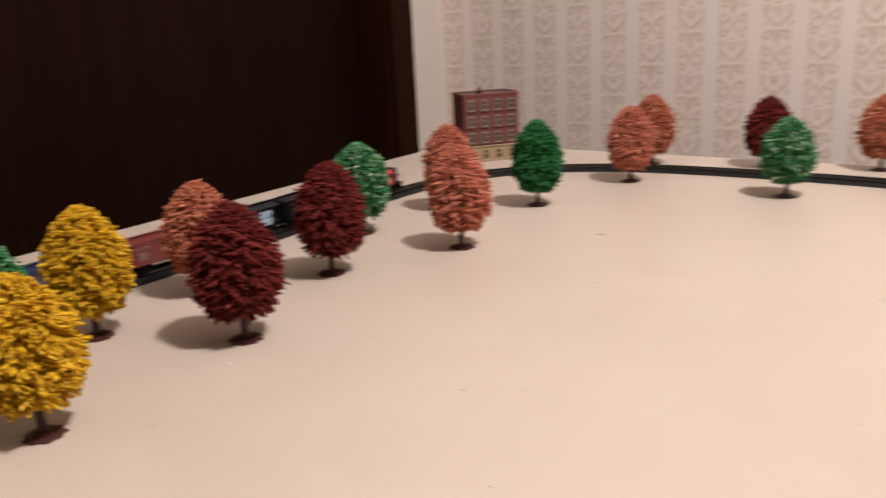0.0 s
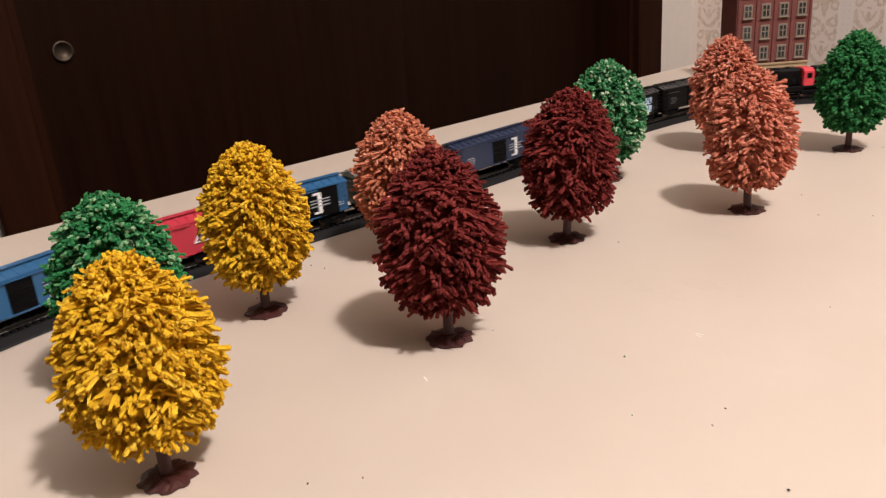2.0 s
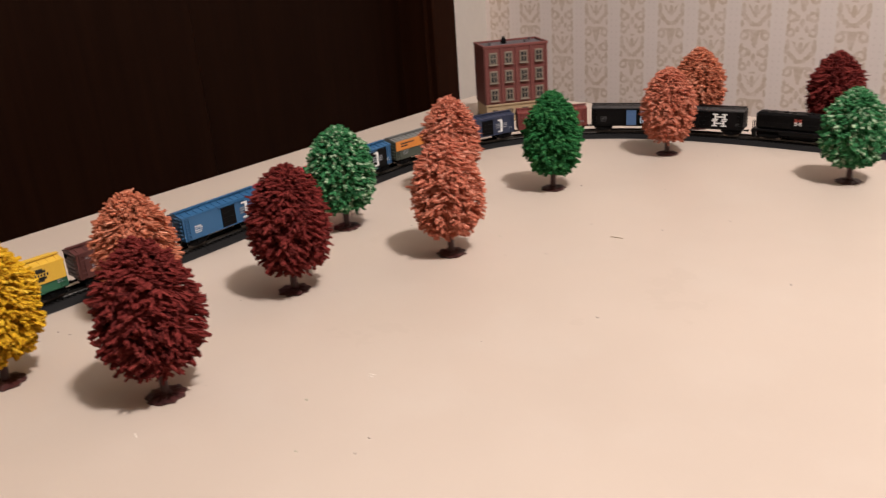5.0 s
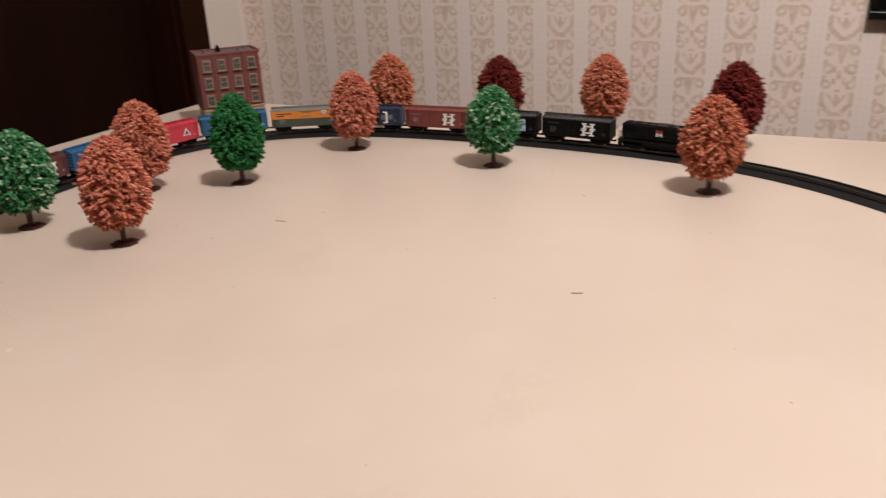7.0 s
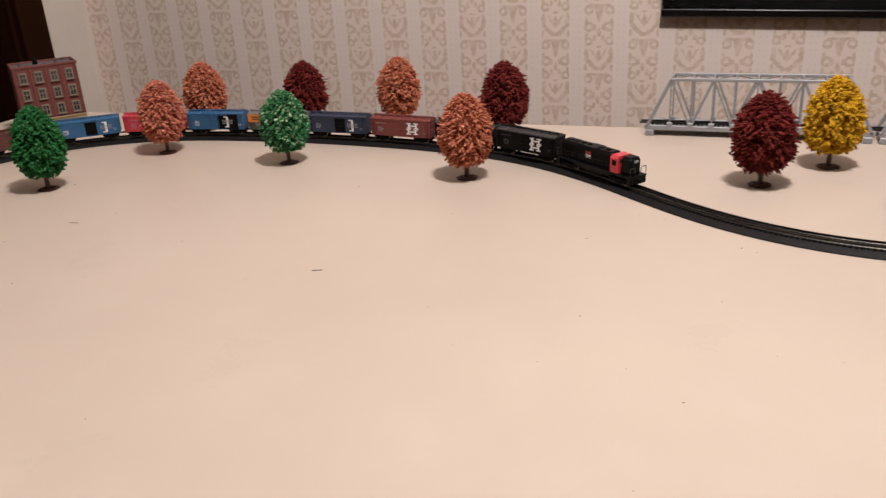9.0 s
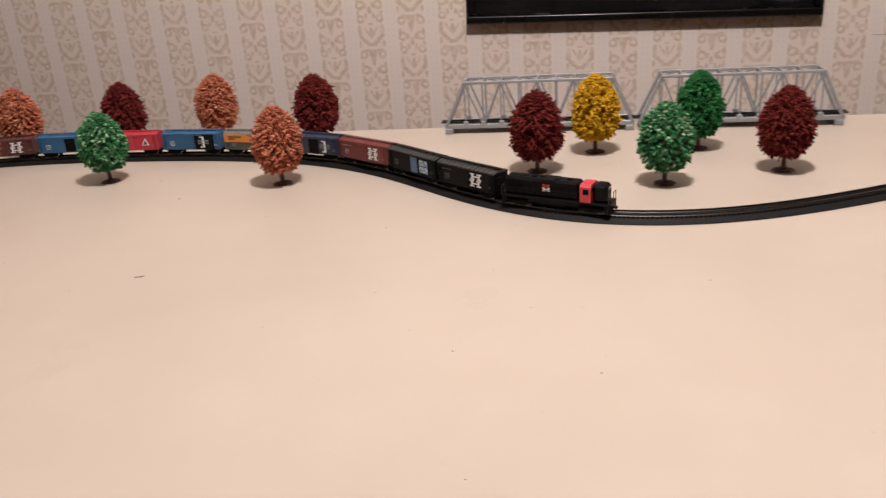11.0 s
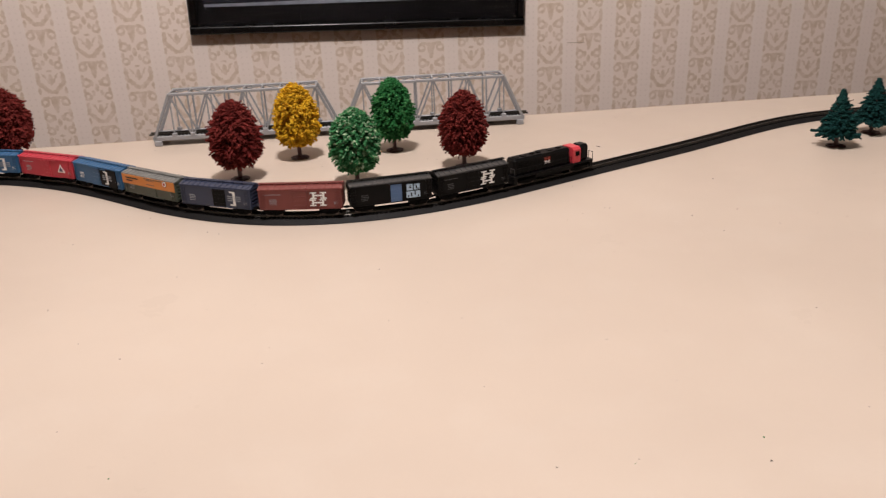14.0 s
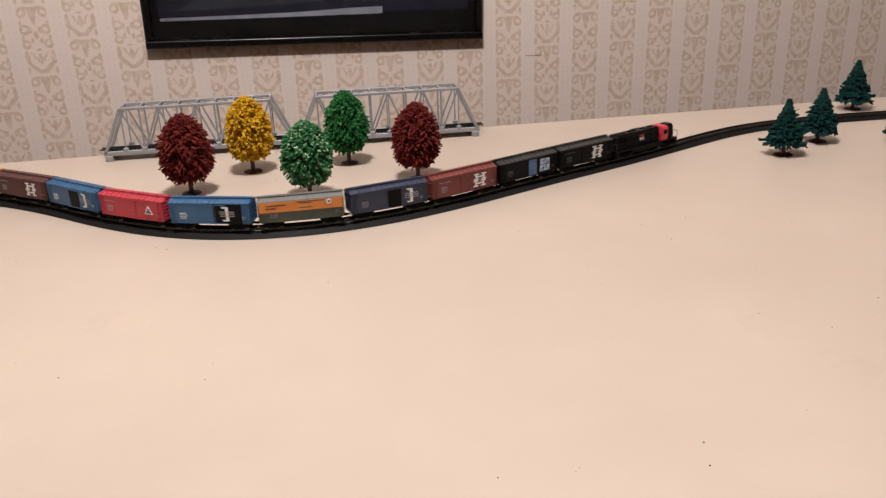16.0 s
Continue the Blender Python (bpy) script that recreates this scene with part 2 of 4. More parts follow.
    for sh in shapes[1:]:
        motif = M("MAXIMUM", motif, sh)
    column = M("LESS_THAN", a, 0.0283)
    motif = M("MULTIPLY", motif, column)
    motif = M("MINIMUM", M("MULTIPLY", motif, M("MULTIPLY_ADD", k.noise(85.0, 5.0), 2.1, -0.32)), 1.0)
    edge = M("LESS_THAN", M("ABSOLUTE", M("SUBTRACT", a, 0.0292)), 0.0010)
    # rows of little marks up the plain stripe
    row = M("SUBTRACT", M("MULTIPLY", M("FRACT", M("DIVIDE", M("ADD", sep.outputs[2], 10.0), 0.0121)), 0.0121), 0.00605)
    off = M("SUBTRACT", M("ABSOLUTE", M("SUBTRACT", a0, 0.0375)), 0.0)
    dots = M("LESS_THAN", M("ADD", M("POWER", M("ADD", row, wob), 2.0), M("POWER", off, 2.0)), 0.0000030)
    ground = k.mix(column, (0.93, 0.805, 0.735), (0.91, 0.770, 0.682))
    ground = k.mix(M("MULTIPLY", edge, 0.35), ground, (0.93, 0.85, 0.78))
    ground = k.mix(M("MULTIPLY", dots, 0.26), ground, (0.60, 0.50, 0.41))
    ground = k.mix(M("MULTIPLY", k.noise(240.0, 3.0), 0.20), ground, (0.76, 0.62, 0.53))
    c = k.mix(M("MULTIPLY", motif, 0.76), ground, (0.600, 0.440, 0.300))
    c = k.mix(M("MULTIPLY", k.noise(900.0, 2.0), 0.10), c, (0.64, 0.53, 0.44))
    c = k.mix(M("MULTIPLY", k.noise(3.0, 3.0), 0.12), c, (0.70, 0.60, 0.50))
    k.colour(c).bump(motif, 0.12, 0.0006)
    return k.m


MAT["table"] = table_paint()
MAT["door_wood"] = dark_wood("dark_door_wood", (0.0085, 0.0028, 0.0013), (0.017, 0.0058, 0.0026))
MAT["casing_wood"] = dark_wood("casing_wood", (0.016, 0.0046, 0.0018), (0.031, 0.0098, 0.0040), 0.55)
MAT["floor_wood"] = dark_wood("floor_wood", (0.10, 0.05, 0.025), (0.19, 0.10, 0.05))
MAT["wallpaper"] = wallpaper()


# ---- mesh kit ----
class Mesh:
    """Collects vertices and faces; m is a matrix put on what is added."""

    def __init__(self):
        self.v, self.f = [], []

    def add(self, verts, faces, m=None):
        o = len(self.v)
        self.v += [tuple(m @ Vector(p)) for p in verts] if m is not None else [tuple(p) for p in verts]
        self.f += [tuple(i + o for i in f) for f in faces]
        return self

    def box(self, c, s, b=0.0, m=None):
        """A box of size s at c, its edges chamfered by b."""
        h = [v / 2 for v in s]
        if b <= 0:
            vs = [(c[0] + i * h[0], c[1] + j * h[1], c[2] + k * h[2]) for i in (-1, 1) for j in (-1, 1) for k in (-1, 1)]
            return self.add(vs, [(0, 1, 3, 2), (4, 6, 7, 5), (0, 4, 5, 1), (2, 3, 7, 6), (0, 2, 6, 4), (1, 5, 7, 3)], m)
        vs, ix = [], {}
        for i in (-1, 1):
            for j in (-1, 1):
                for k in (-1, 1):
                    for ax in range(3):
                        p = [(h[q] - (0 if q == ax else b)) * (i, j, k)[q] + c[q] for q in range(3)]
                        ix[i, j, k, ax] = len(vs)
                        vs.append(p)
        fs = []
        for ax in range(3):
            o1, o2 = (ax + 1) % 3, (ax + 2) % 3
            for sg in (-1, 1):
                q = []
                for s1, s2 in ((-1, -1), (1, -1), (1, 1), (-1, 1)):
                    t = [0, 0, 0]
                    t[ax], t[o1], t[o2] = sg, s1, s2
                    q.append(ix[(*t, ax)])
                fs.append(tuple(q))
            for s1 in (-1, 1):
                for s2 in (-1, 1):
                    q = []
                    for along, which in ((-1, o1), (1, o1), (1, o2), (-1, o2)):
                        t = [0, 0, 0]
                        t[ax], t[o1], t[o2] = along, s1, s2
                        q.append(ix[(*t, which)])
                    fs.append(tuple(q))
        for i in (-1, 1):
            for j in (-1, 1):
                for k in (-1, 1):
                    fs.append((ix[i, j, k, 0], ix[i, j, k, 1], ix[i, j, k, 2]))
        return self.add(vs, fs, m)

    def lathe(self, profile, n=12, m=None):
        """Turns (radius, z) pairs round z; closes both ends."""
        vs = [(r * math.cos(2 * math.pi * i / n), r * math.sin(2 * math.pi * i / n), z) for r, z in profile for i in range(n)]
        fs = [(a * n + i, a * n + (i + 1) % n, (a + 1) * n + (i + 1) % n, (a + 1) * n + i) for a in range(len(profile) - 1) for i in range(n)]
        fs += [tuple(range(n))[::-1], tuple(range((len(profile) - 1) * n, len(profile) * n))]
        return self.add(vs, fs, m)

    def bar(self, p, q, w, h=None):
        """A square bar from p to q."""
        p, q = Vector(p), Vector(q)
        d = q - p
        m = Matrix.Translation((p + q) / 2) @ d.to_track_quat("X", "Z").to_matrix().to_4x4()
        return self.box((0, 0, 0), (d.length, w, h or w), min(w, h or w) * 0.15, m)

    def prism(self, outline, depth, m=None):
        """An outline of (x, z) extruded along y by depth, centred."""
        n = len(outline)
        vs = [(x, -depth / 2, z) for x, z in outline] + [(x, depth / 2, z) for x, z in outline]
        fs = [tuple(range(n)), tuple(range(2 * n - 1, n - 1, -1))] + [(i, i + n, (i + 1) % n + n, (i + 1) % n) for i in range(n)]
        return self.add(vs, fs, m)

    def data(self, name, mat, smooth=False, tidy=True):
        me = bpy.data.meshes.new(name)
        me.from_pydata(self.v, [], self.f)
        if tidy:
            bm = bmesh.new()
            bm.from_mesh(me)
            bmesh.ops.recalc_face_normals(bm, faces=bm.faces)
            bm.to_mesh(me)
            bm.free()
        me.materials.append(mat)
        if smooth:
            me.shade_smooth()
        return me


def part(name, mesh, mat, parent, label="", smooth=False):
    ob = new(name, mesh if isinstance(mesh, bpy.types.Mesh) else mesh.data(name, mat, smooth))
    ob.parent = parent
    if label:
        ob["label"] = label
    return ob


def thing(name, label, category, m=None, group="", kind=""):
    ob = new(name)
    ob.empty_display_size = 0.02
    if m is not None:
        ob.matrix_world = m
    return tagged(ob, label, category, group, kind)


def solid(name, mesh, mat, label, category, kind="", smooth=False):
    return tagged(new(name, mesh.data(name, mat, smooth)), label, category, "", kind)


# ---- the room ----
W_X, E_X, S_Y, N_Y, FLOOR, CEIL = -1.04, 3.0, -1.8, 2.09, -0.75, 1.75
D0, D1, D_TOP = 0.700, 1.870, 1.30      # the closet opening in the west wall
solid("floor", Mesh().box(((W_X + E_X) / 2, (S_Y + N_Y) / 2, FLOOR - 0.05), (E_X - W_X + 0.4, N_Y - S_Y + 0.4, 0.1)), MAT["floor_wood"],
      "brown wooden room floor below the table", "floor", "structure")
solid("ceiling", Mesh().box(((W_X + E_X) / 2, (S_Y + N_Y) / 2, CEIL + 0.05), (E_X - W_X + 0.4, N_Y - S_Y + 0.4, 0.1)), MAT["ceiling"],
      "plain unseen ceiling, greyed to hold back bounced light", "ceiling", "structure")
solid("wall_north", Mesh().box(((W_X + E_X) / 2, N_Y + 0.06, (FLOOR + CEIL) / 2), (E_X - W_X + 0.24, 0.12, CEIL - FLOOR)), MAT["wallpaper"],
      "beige damask wallpaper wall behind the table", "wall", "structure")
# east and south walls are out of view, darkened to absorb lamp bounce
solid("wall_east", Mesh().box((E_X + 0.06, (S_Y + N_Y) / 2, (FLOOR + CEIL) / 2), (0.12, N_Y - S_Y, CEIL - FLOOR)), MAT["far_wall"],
      "plain unseen wall, dark tan to hold back bounced light", "wall", "structure")
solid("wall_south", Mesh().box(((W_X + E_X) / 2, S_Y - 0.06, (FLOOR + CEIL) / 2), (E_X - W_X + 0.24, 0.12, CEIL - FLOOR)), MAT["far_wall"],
      "plain unseen wall, dark tan to hold back bounced light", "wall", "structure")
west = Mesh()
west.box((W_X - 0.06, (S_Y + D0) / 2, (FLOOR + CEIL) / 2), (0.12, D0 - S_Y, CEIL - FLOOR))
west.box((W_X - 0.06, (D1 + N_Y) / 2, (FLOOR + CEIL) / 2), (0.12, N_Y - D1, CEIL - FLOOR))
west.box((W_X - 0.06, (D0 + D1) / 2, (D_TOP + CEIL) / 2), (0.12, D1 - D0, CEIL - D_TOP))
west.box((W_X - 0.17, (D0 + D1) / 2, (FLOOR + CEIL) / 2), (0.02, D1 - D0 + 0.3, CEIL - FLOOR))
solid("wall_west", west, MAT["cream_wall"], "plain cream wall round a dark closet door", "wall", "structure")


def closet_door():
    d = thing("door_1", "closed dark brown wooden sliding closet door in a brown casing", "door", kind="structure")
    for name, y0, y1, x in (("door_panel", D0, 1.305, W_X - 0.045), ("door_panel", 1.275, D1, W_X - 0.085)):
        p = part(name, Mesh().box((x, (y0 + y1) / 2, (FLOOR + D_TOP) / 2), (0.034, y1 - y0, D_TOP - FLOOR - 0.01), 0.003), MAT["door_wood"], d)
        if y0 == D0:
            cup = Mesh().lathe([(0.0135, 0.0), (0.0135, 0.003), (0.0105, 0.0035), (0.0095, 0.001), (0.001, 0.0005)], 28,
                               pose(x + 0.0172, 0.761, 0.077, 0, 90, 0))
            part("finger_pull", cup, MAT["steel"], p, "round recessed metal finger pull", True)
    for y, w in ((D0 - 0.034, 0.068), (D1 + 0.038, 0.076)):
        part("casing_side", Mesh().box((W_X + 0.0125, y, (FLOOR + D_TOP) / 2), (0.025, w, D_TOP - FLOOR), 0.004), MAT["casing_wood"], d)
        edge = D0 + 0.006 if y < 1 else D1 - 0.006
        part("jamb", Mesh().box((W_X - 0.058, edge, (FLOOR + D_TOP) / 2), (0.13, 0.0115, D_TOP - FLOOR), 0.001), MAT["casing_wood"], d)
    part("casing_head", Mesh().box((W_X + 0.0125, (D0 + D1) / 2, D_TOP + 0.034), (0.025, D1 - D0 + 0.144, 0.068), 0.004), MAT["casing_wood"], d)


closet_door()


# ---- the table ----
T_X0, T_X1, T_Y0, T_Y1 = -0.563, 1.855, 0.18, 1.441


def layout_table():
    t = thing("layout_table", "large tan painted board table carrying the model railway", "table")
    cx, cy = (T_X0 + T_X1) / 2, (T_Y0 + T_Y1) / 2
    part("tabletop", Mesh().box((cx, cy, -0.01), (T_X1 - T_X0, T_Y1 - T_Y0, 0.02), 0.002), MAT["table"], t)
    for y in (T_Y0 + 0.06, T_Y1 - 0.06):
        part("apron", Mesh().box((cx, y, -0.065), (T_X1 - T_X0 - 0.12, 0.022, 0.09), 0.002), MAT["table_wood"], t)
    for x in (T_X0 + 0.08, T_X1 - 0.08):
        for y in (T_Y0 + 0.1, T_Y1 - 0.1):
            part("leg", Mesh().box((x, y, (FLOOR - 0.02) / 2), (0.06, 0.06, -FLOOR - 0.02), 0.004), MAT["table_wood"], t)


layout_table()

# ---- the railway line: (length, curvature) of each stretch, from its start by the closet ----
START = (-0.377, 0.536, 1.777)
BACK = [(0.62, -3.57)]
STEP = 0.10107
BENDS = [-2.301, -0.094, 0.698, 0.364, -0.408, -1.791, -5.365, -4.525, -2.989, -1.067, -0.607, -0.899, -1.942, -2.944,
         -1.349, 2.307, 4.113, 3.614, 1.961, -0.032, -0.275, 0.789, -0.496, -3.246, -1.267, -0.214]


def trace():
    """Points (s, x, y, heading) of the centre line, every 2 mm."""
    d = 0.002
    x, y, h = START
    back = []
    s = 0.0
    for length, k in BACK:
        for _ in range(int(length / d)):
            hm = h - k * d / 2
            x, y, h, s = x - math.cos(hm) * d, y - math.sin(hm) * d, h - k * d, s - d
            back.append((s, x, y, h))
    pts = back[::-1]
    x, y, h = START
    s = 0.0
    pts.append((s, x, y, h))
    total = STEP * len(BENDS)
    while s < total + 0.55:
        q = s / STEP - 0.5
        k = float(np.interp(q, range(len(BENDS)), BENDS)) if s < total else -3.57
        hm = h + k * d / 2
        x, y, h, s = x + math.cos(hm) * d, y + math.sin(hm) * d, h + k * d, s + d
        pts.append((s, x, y, h))
    return np.array(pts)


LINE = trace()
RAIL_Z = 0.0074


def on_line(s):
    return tuple(float(np.interp(s, LINE[:, 0], LINE[:, k])) for k in (1, 2, 3))


def sweep(profile, step=4, off=0.0):
    """A closed cross profile of (across, z) pairs drawn along the line."""
    me, n = Mesh(), len(profile)
    rows = LINE[::step]
    for s, x, y, h in rows:
        for a, z in profile:
            me.v.append((x - math.sin(h) * (a + off), y + math.cos(h) * (a + off), z))
    for r in range(len(rows) - 1):
        for i in range(n):
            j = (i + 1) % n
            me.f.append((r * n + i, r * n + j, (r + 1) * n + j, (r + 1) * n + i))
    me.f += [tuple(range(n))[::-1], tuple(range((len(rows) - 1) * n, len(rows) * n))]
    return me


def railway_track():
    t = thing("railway_track", "black model railway track on moulded roadbed lying on the table", "railway track")
    part("roadbed", sweep([(-0.0142, 0.0003), (0.0142, 0.0003), (0.0136, 0.0011), (0.0088, 0.0038), (0.0080, 0.0041), (-0.0080, 0.0041), (-0.0088, 0.0038), (-0.0136, 0.0011)]), MAT["track_black"], t)
    for off in (-0.0048, 0.0048):
        part("rail", sweep([(-0.0009, 0.0052), (0.0009, 0.0052), (0.0004, 0.0057), (0.0004, 0.0066), (0.0006, RAIL_Z), (-0.0006, RAIL_Z), (-0.0004, 0.0066), (-0.0004, 0.0057)], 4, off), MAT["rail"], t)
    one = Mesh().box((0, 0, 0.0046), (0.0020, 0.0160, 0.0018), 0.0003).data("sleeper", MAT["sleeper"])
    rest = Mesh()
    for s in np.arange(LINE[0, 0] + 0.004, LINE[-1, 0] - 0.004, 0.0040):
        x, y, h = on_line(s)
        at = pose(x, y, 0, 0, 0, math.degrees(h))
        if 1.20 < s < 2.40:
            part("sleeper", one, None, t).matrix_local = at
        else:
            rest.box((0, 0, 0.0046), (0.0020, 0.0160, 0.0018), 0.0, at)
    tagged(part("sleeper_run", rest, MAT["sleeper"], t), kind="stuff")
    for s in np.arange(-0.45, 2.9, 0.1238 * 2):
        x, y, h = on_line(s)
        seam = Mesh().prism([(-0.0143, 0.0), (0.0143, 0.0), (0.0137, 0.0012), (0.0089, 0.0040), (-0.0089, 0.0040), (-0.0137, 0.0012)], 0.0007, pose(x, y, 0, 0, 0, math.degrees(h) + 90))
        part("section_joint", seam, MAT["sleeper"], t)


railway_track()


# ---- toy trees ----
def strand(me, p, d, ln, r, rings, droop, lump=0.30):
    """One foam finger: a lumpy bent strand from p along d, blunt at its tip."""
    sides = 4
    a = d.orthogonal().normalized()
    b = d.cross(a)
    turn = random.random() * 6.28
    bend = Vector((random.gauss(0, 0.10), random.gauss(0, 0.10), random.gauss(0, 0.10) - droop)) * ln
    o = len(me.v)
    for k in range(rings):
        f = k / (rings - 1)
        c = p + d * (ln * f) + bend * (f * f)
        rr = r * (0.75 + 0.35 * f) * random.uniform(1 - lump, 1 + lump)
        for i in range(sides):
            w = turn + 6.283 * i / sides + 0.5 * k
            q = rr * random.uniform(1 - lump * 0.8, 1 + lump * 0.8)
            me.v.append(tuple(c + (a * math.cos(w) + b * math.sin(w)) * q))
    me.v.append(tuple(p + d * (ln + r * 0.7) + bend))
    for k in range(rings - 1):
        for i in range(sides):
            j = (i + 1) % sides
            me.f.append((o + k * sides + i, o + k * sides + j, o + (k + 1) * sides + j, o + (k + 1) * sides + i))
    top = o + (rings - 1) * sides
    for i in range(sides):
        me.f.append((top + i, top + (i + 1) % sides, o + rings * sides))


def egg(f, wide):
    """Crown radius at height fraction f (0 bottom, 1 top)."""
    low = 0.40
    if f < low:
        return wide * math.sqrt(max(0.0, 1 - ((low - f) / (low + 0.06)) ** 2))
    return wide * max(0.0, 1 - ((f - low) / (1 - low)) ** 2.1) ** 0.62


def crown_data(name, mat, seed, height, wide, spiky, fine):
    """Whorls of forked fronds that spring from the stem and part along grooves; spiky 0..1, fine scales the fingers."""
    random.seed(seed)
    z0, z1 = 0.0150, height
    me = Mesh()
    n = int((330 + 130 * spiky) / fine)
    ribs = 5
    for i in range(n):
        f = 0.012 + 0.98 * ((i + 0.5) / n) ** 1.02
        az = i * 2.39996 + random.gauss(0, 0.08)
        sweep_to = (az * ribs / 6.2832 + 0.4 * math.sin(9 * f + seed)) % 1.0 - 0.5
        gap = max(0.0, 1 - abs(sweep_to) / 0.20)          # at a parting between two whorls
        r = egg(f, wide) * random.uniform(0.89, 0.99) * (1 - 0.24 * gap)
        if gap > 0.45 and f < 0.9 and random.random() < 0.5:
            continue
        lean = az + math.copysign((1.0 + 0.9 * spiky) * (0.5 - abs(sweep_to)), sweep_to)
        rise = -0.45 + 0.62 * f + 1.7 * max(0.0, f - 0.75) + random.gauss(0, 0.06)
        tip = Vector((math.cos(az) * r, math.sin(az) * r, z0 + (z1 - z0) * f))
        d = Vector((math.cos(lean), math.sin(lean), rise)).normalized()
        side = Vector((-math.sin(lean), math.cos(lean), 0))
        up = d.cross(side)
        long = min(0.0150, 0.42 * r + 0.0050) * (0.66 + 0.50 * spiky)
        thick = (0.00122 - 0.00022 * spiky) * fine
        for fork in range(3):
            w = 2.094 * fork + random.uniform(-0.5, 0.5)
            spread = (0.34 - 0.20 * spiky) * random.uniform(0.6, 1.3)
            way = (d + (side * math.cos(w) + up * math.sin(w)) * spread).normalized()
            end = tip + (side * math.cos(w) + up * math.sin(w)) * (0.0019 * fine) - d * random.uniform(0, 0.0016)
            ln = long * random.uniform(0.75, 1.1)
            strand(me, end - way * ln, way, ln, thick * random.uniform(0.8, 1.2), 5, 0.10)
        jig = 0.55 - 0.25 * spiky
        for k in range(int(5 - 4 * spiky)):       # crumbs of foam along the finger
            way = (d + Vector((random.gauss(0, jig), random.gauss(0, jig), random.gauss(0, jig)))).normalized()
            at = tip - d * (long * random.uniform(0.0, 0.55)) + (side * random.gauss(0, 1) + up * random.gauss(0, 1)) * 0.0014 * fine
            strand(me, at - way * 0.0022 * fine, way, 0.0030 * fine, thick * random.uniform(0.65, 0.95), 3, 0.0)
    for i in range(900):     # the dense inner foam round the stem
        f = 0.03 + 0.90 * (i + 0.5) / 900
        az = i * 2.39996
        r = max(0.0, egg(f, wide) * 0.95 - 0.0125) * random.choice((0.80, 0.92, 1.0))
        way = Vector((math.cos(az), math.sin(az), random.gauss(0, 0.4))).normalized()
        root = Vector((math.cos(az) * r, math.sin(az) * r, z0 + (z1 - z0) * f * 0.97)) - way * 0.003
        strand(me, root, way, 0.0052, random.uniform(0.0022, 0.0030), 3, 0.0)
    return me.data(name, mat, False, False)


def trunk_mesh(height):
    me = Mesh()
    me.lathe([(0.0030, 0.0005), (0.0025, 0.004), (0.0024, 0.012), (0.0018, 0.03), (0.0010, height * 0.7), (0.0003, height * 0.92)], 8)
    for k in range(14):
        z, az = 0.016 + k * (height - 0.03) / 14, k * 2.4
        me.bar((0, 0, z), (0.012 * math.cos(az), 0.012 * math.sin(az), z + 0.006), 0.0009)
    return me


def base_mesh(seed):
    random.seed(seed)
    n = 40
    rim = [0.0104 * (1 + 0.07 * math.sin(i * 6.2832 * 9 / n + seed) + random.uniform(-0.05, 0.05)) for i in range(n)]
    me = Mesh()
    levels = ((1.0, 0.0002), (1.0, 0.0010), (0.72, 0.0019), (0.34, 0.0024))
    vs = [(rim[i] * q * math.cos(6.2832 * i / n), rim[i] * q * math.sin(6.2832 * i / n), z * random.uniform(0.85, 1.15)) for q, z in levels for i in range(n)]
    fs = [(a * n + i, a * n + (i + 1) % n, (a + 1) * n + (i + 1) % n, (a + 1) * n + i) for a in range(len(levels) - 1) for i in range(n)]
    fs += [tuple(range(n))[::-1], tuple(range(3 * n, 4 * n))]
    return me.add(vs, fs)


TRUNK = trunk_mesh(0.086).data("trunk", MAT["trunk"], True)
BASES = [base_mesh(40 + i).data("base", MAT["trunk"], False) for i in range(3)]
KINDS = {  # material, seed, height, half width, spiky, fine
    "yellow_a": ("yellow", 3, 0.088, 0.0316, 0.45, 0.86), "yellow_b": ("yellow", 4, 0.087, 0.0288, 0.25, 0.80),
    "red_a": ("dark_red", 5, 0.089, 0.0304, 0.85, 0.84), "red_b": ("dark_red", 6, 0.088, 0.0288, 0.75, 0.84),
    "orange_a": ("salmon", 7, 0.088, 0.0284, 0.6, 0.80), "orange_b": ("orange", 8, 0.087, 0.0290, 0.6, 0.84),
    "green_a": ("green", 9, 0.087, 0.0298, 0.0, 0.78), "green_b": ("deep_green", 10, 0.088, 0.0278, 0.1, 0.82), "green_c": ("pale_green", 11, 0.083, 0.0292, 0.05, 0.80)}
CROWNS = {}
for kind_name, (mat_name, seed, hgt, wide, spiky, fine) in KINDS.items():
    CROWNS[kind_name] = crown_data("crown", MAT[mat_name], seed, hgt, wide, spiky, fine)
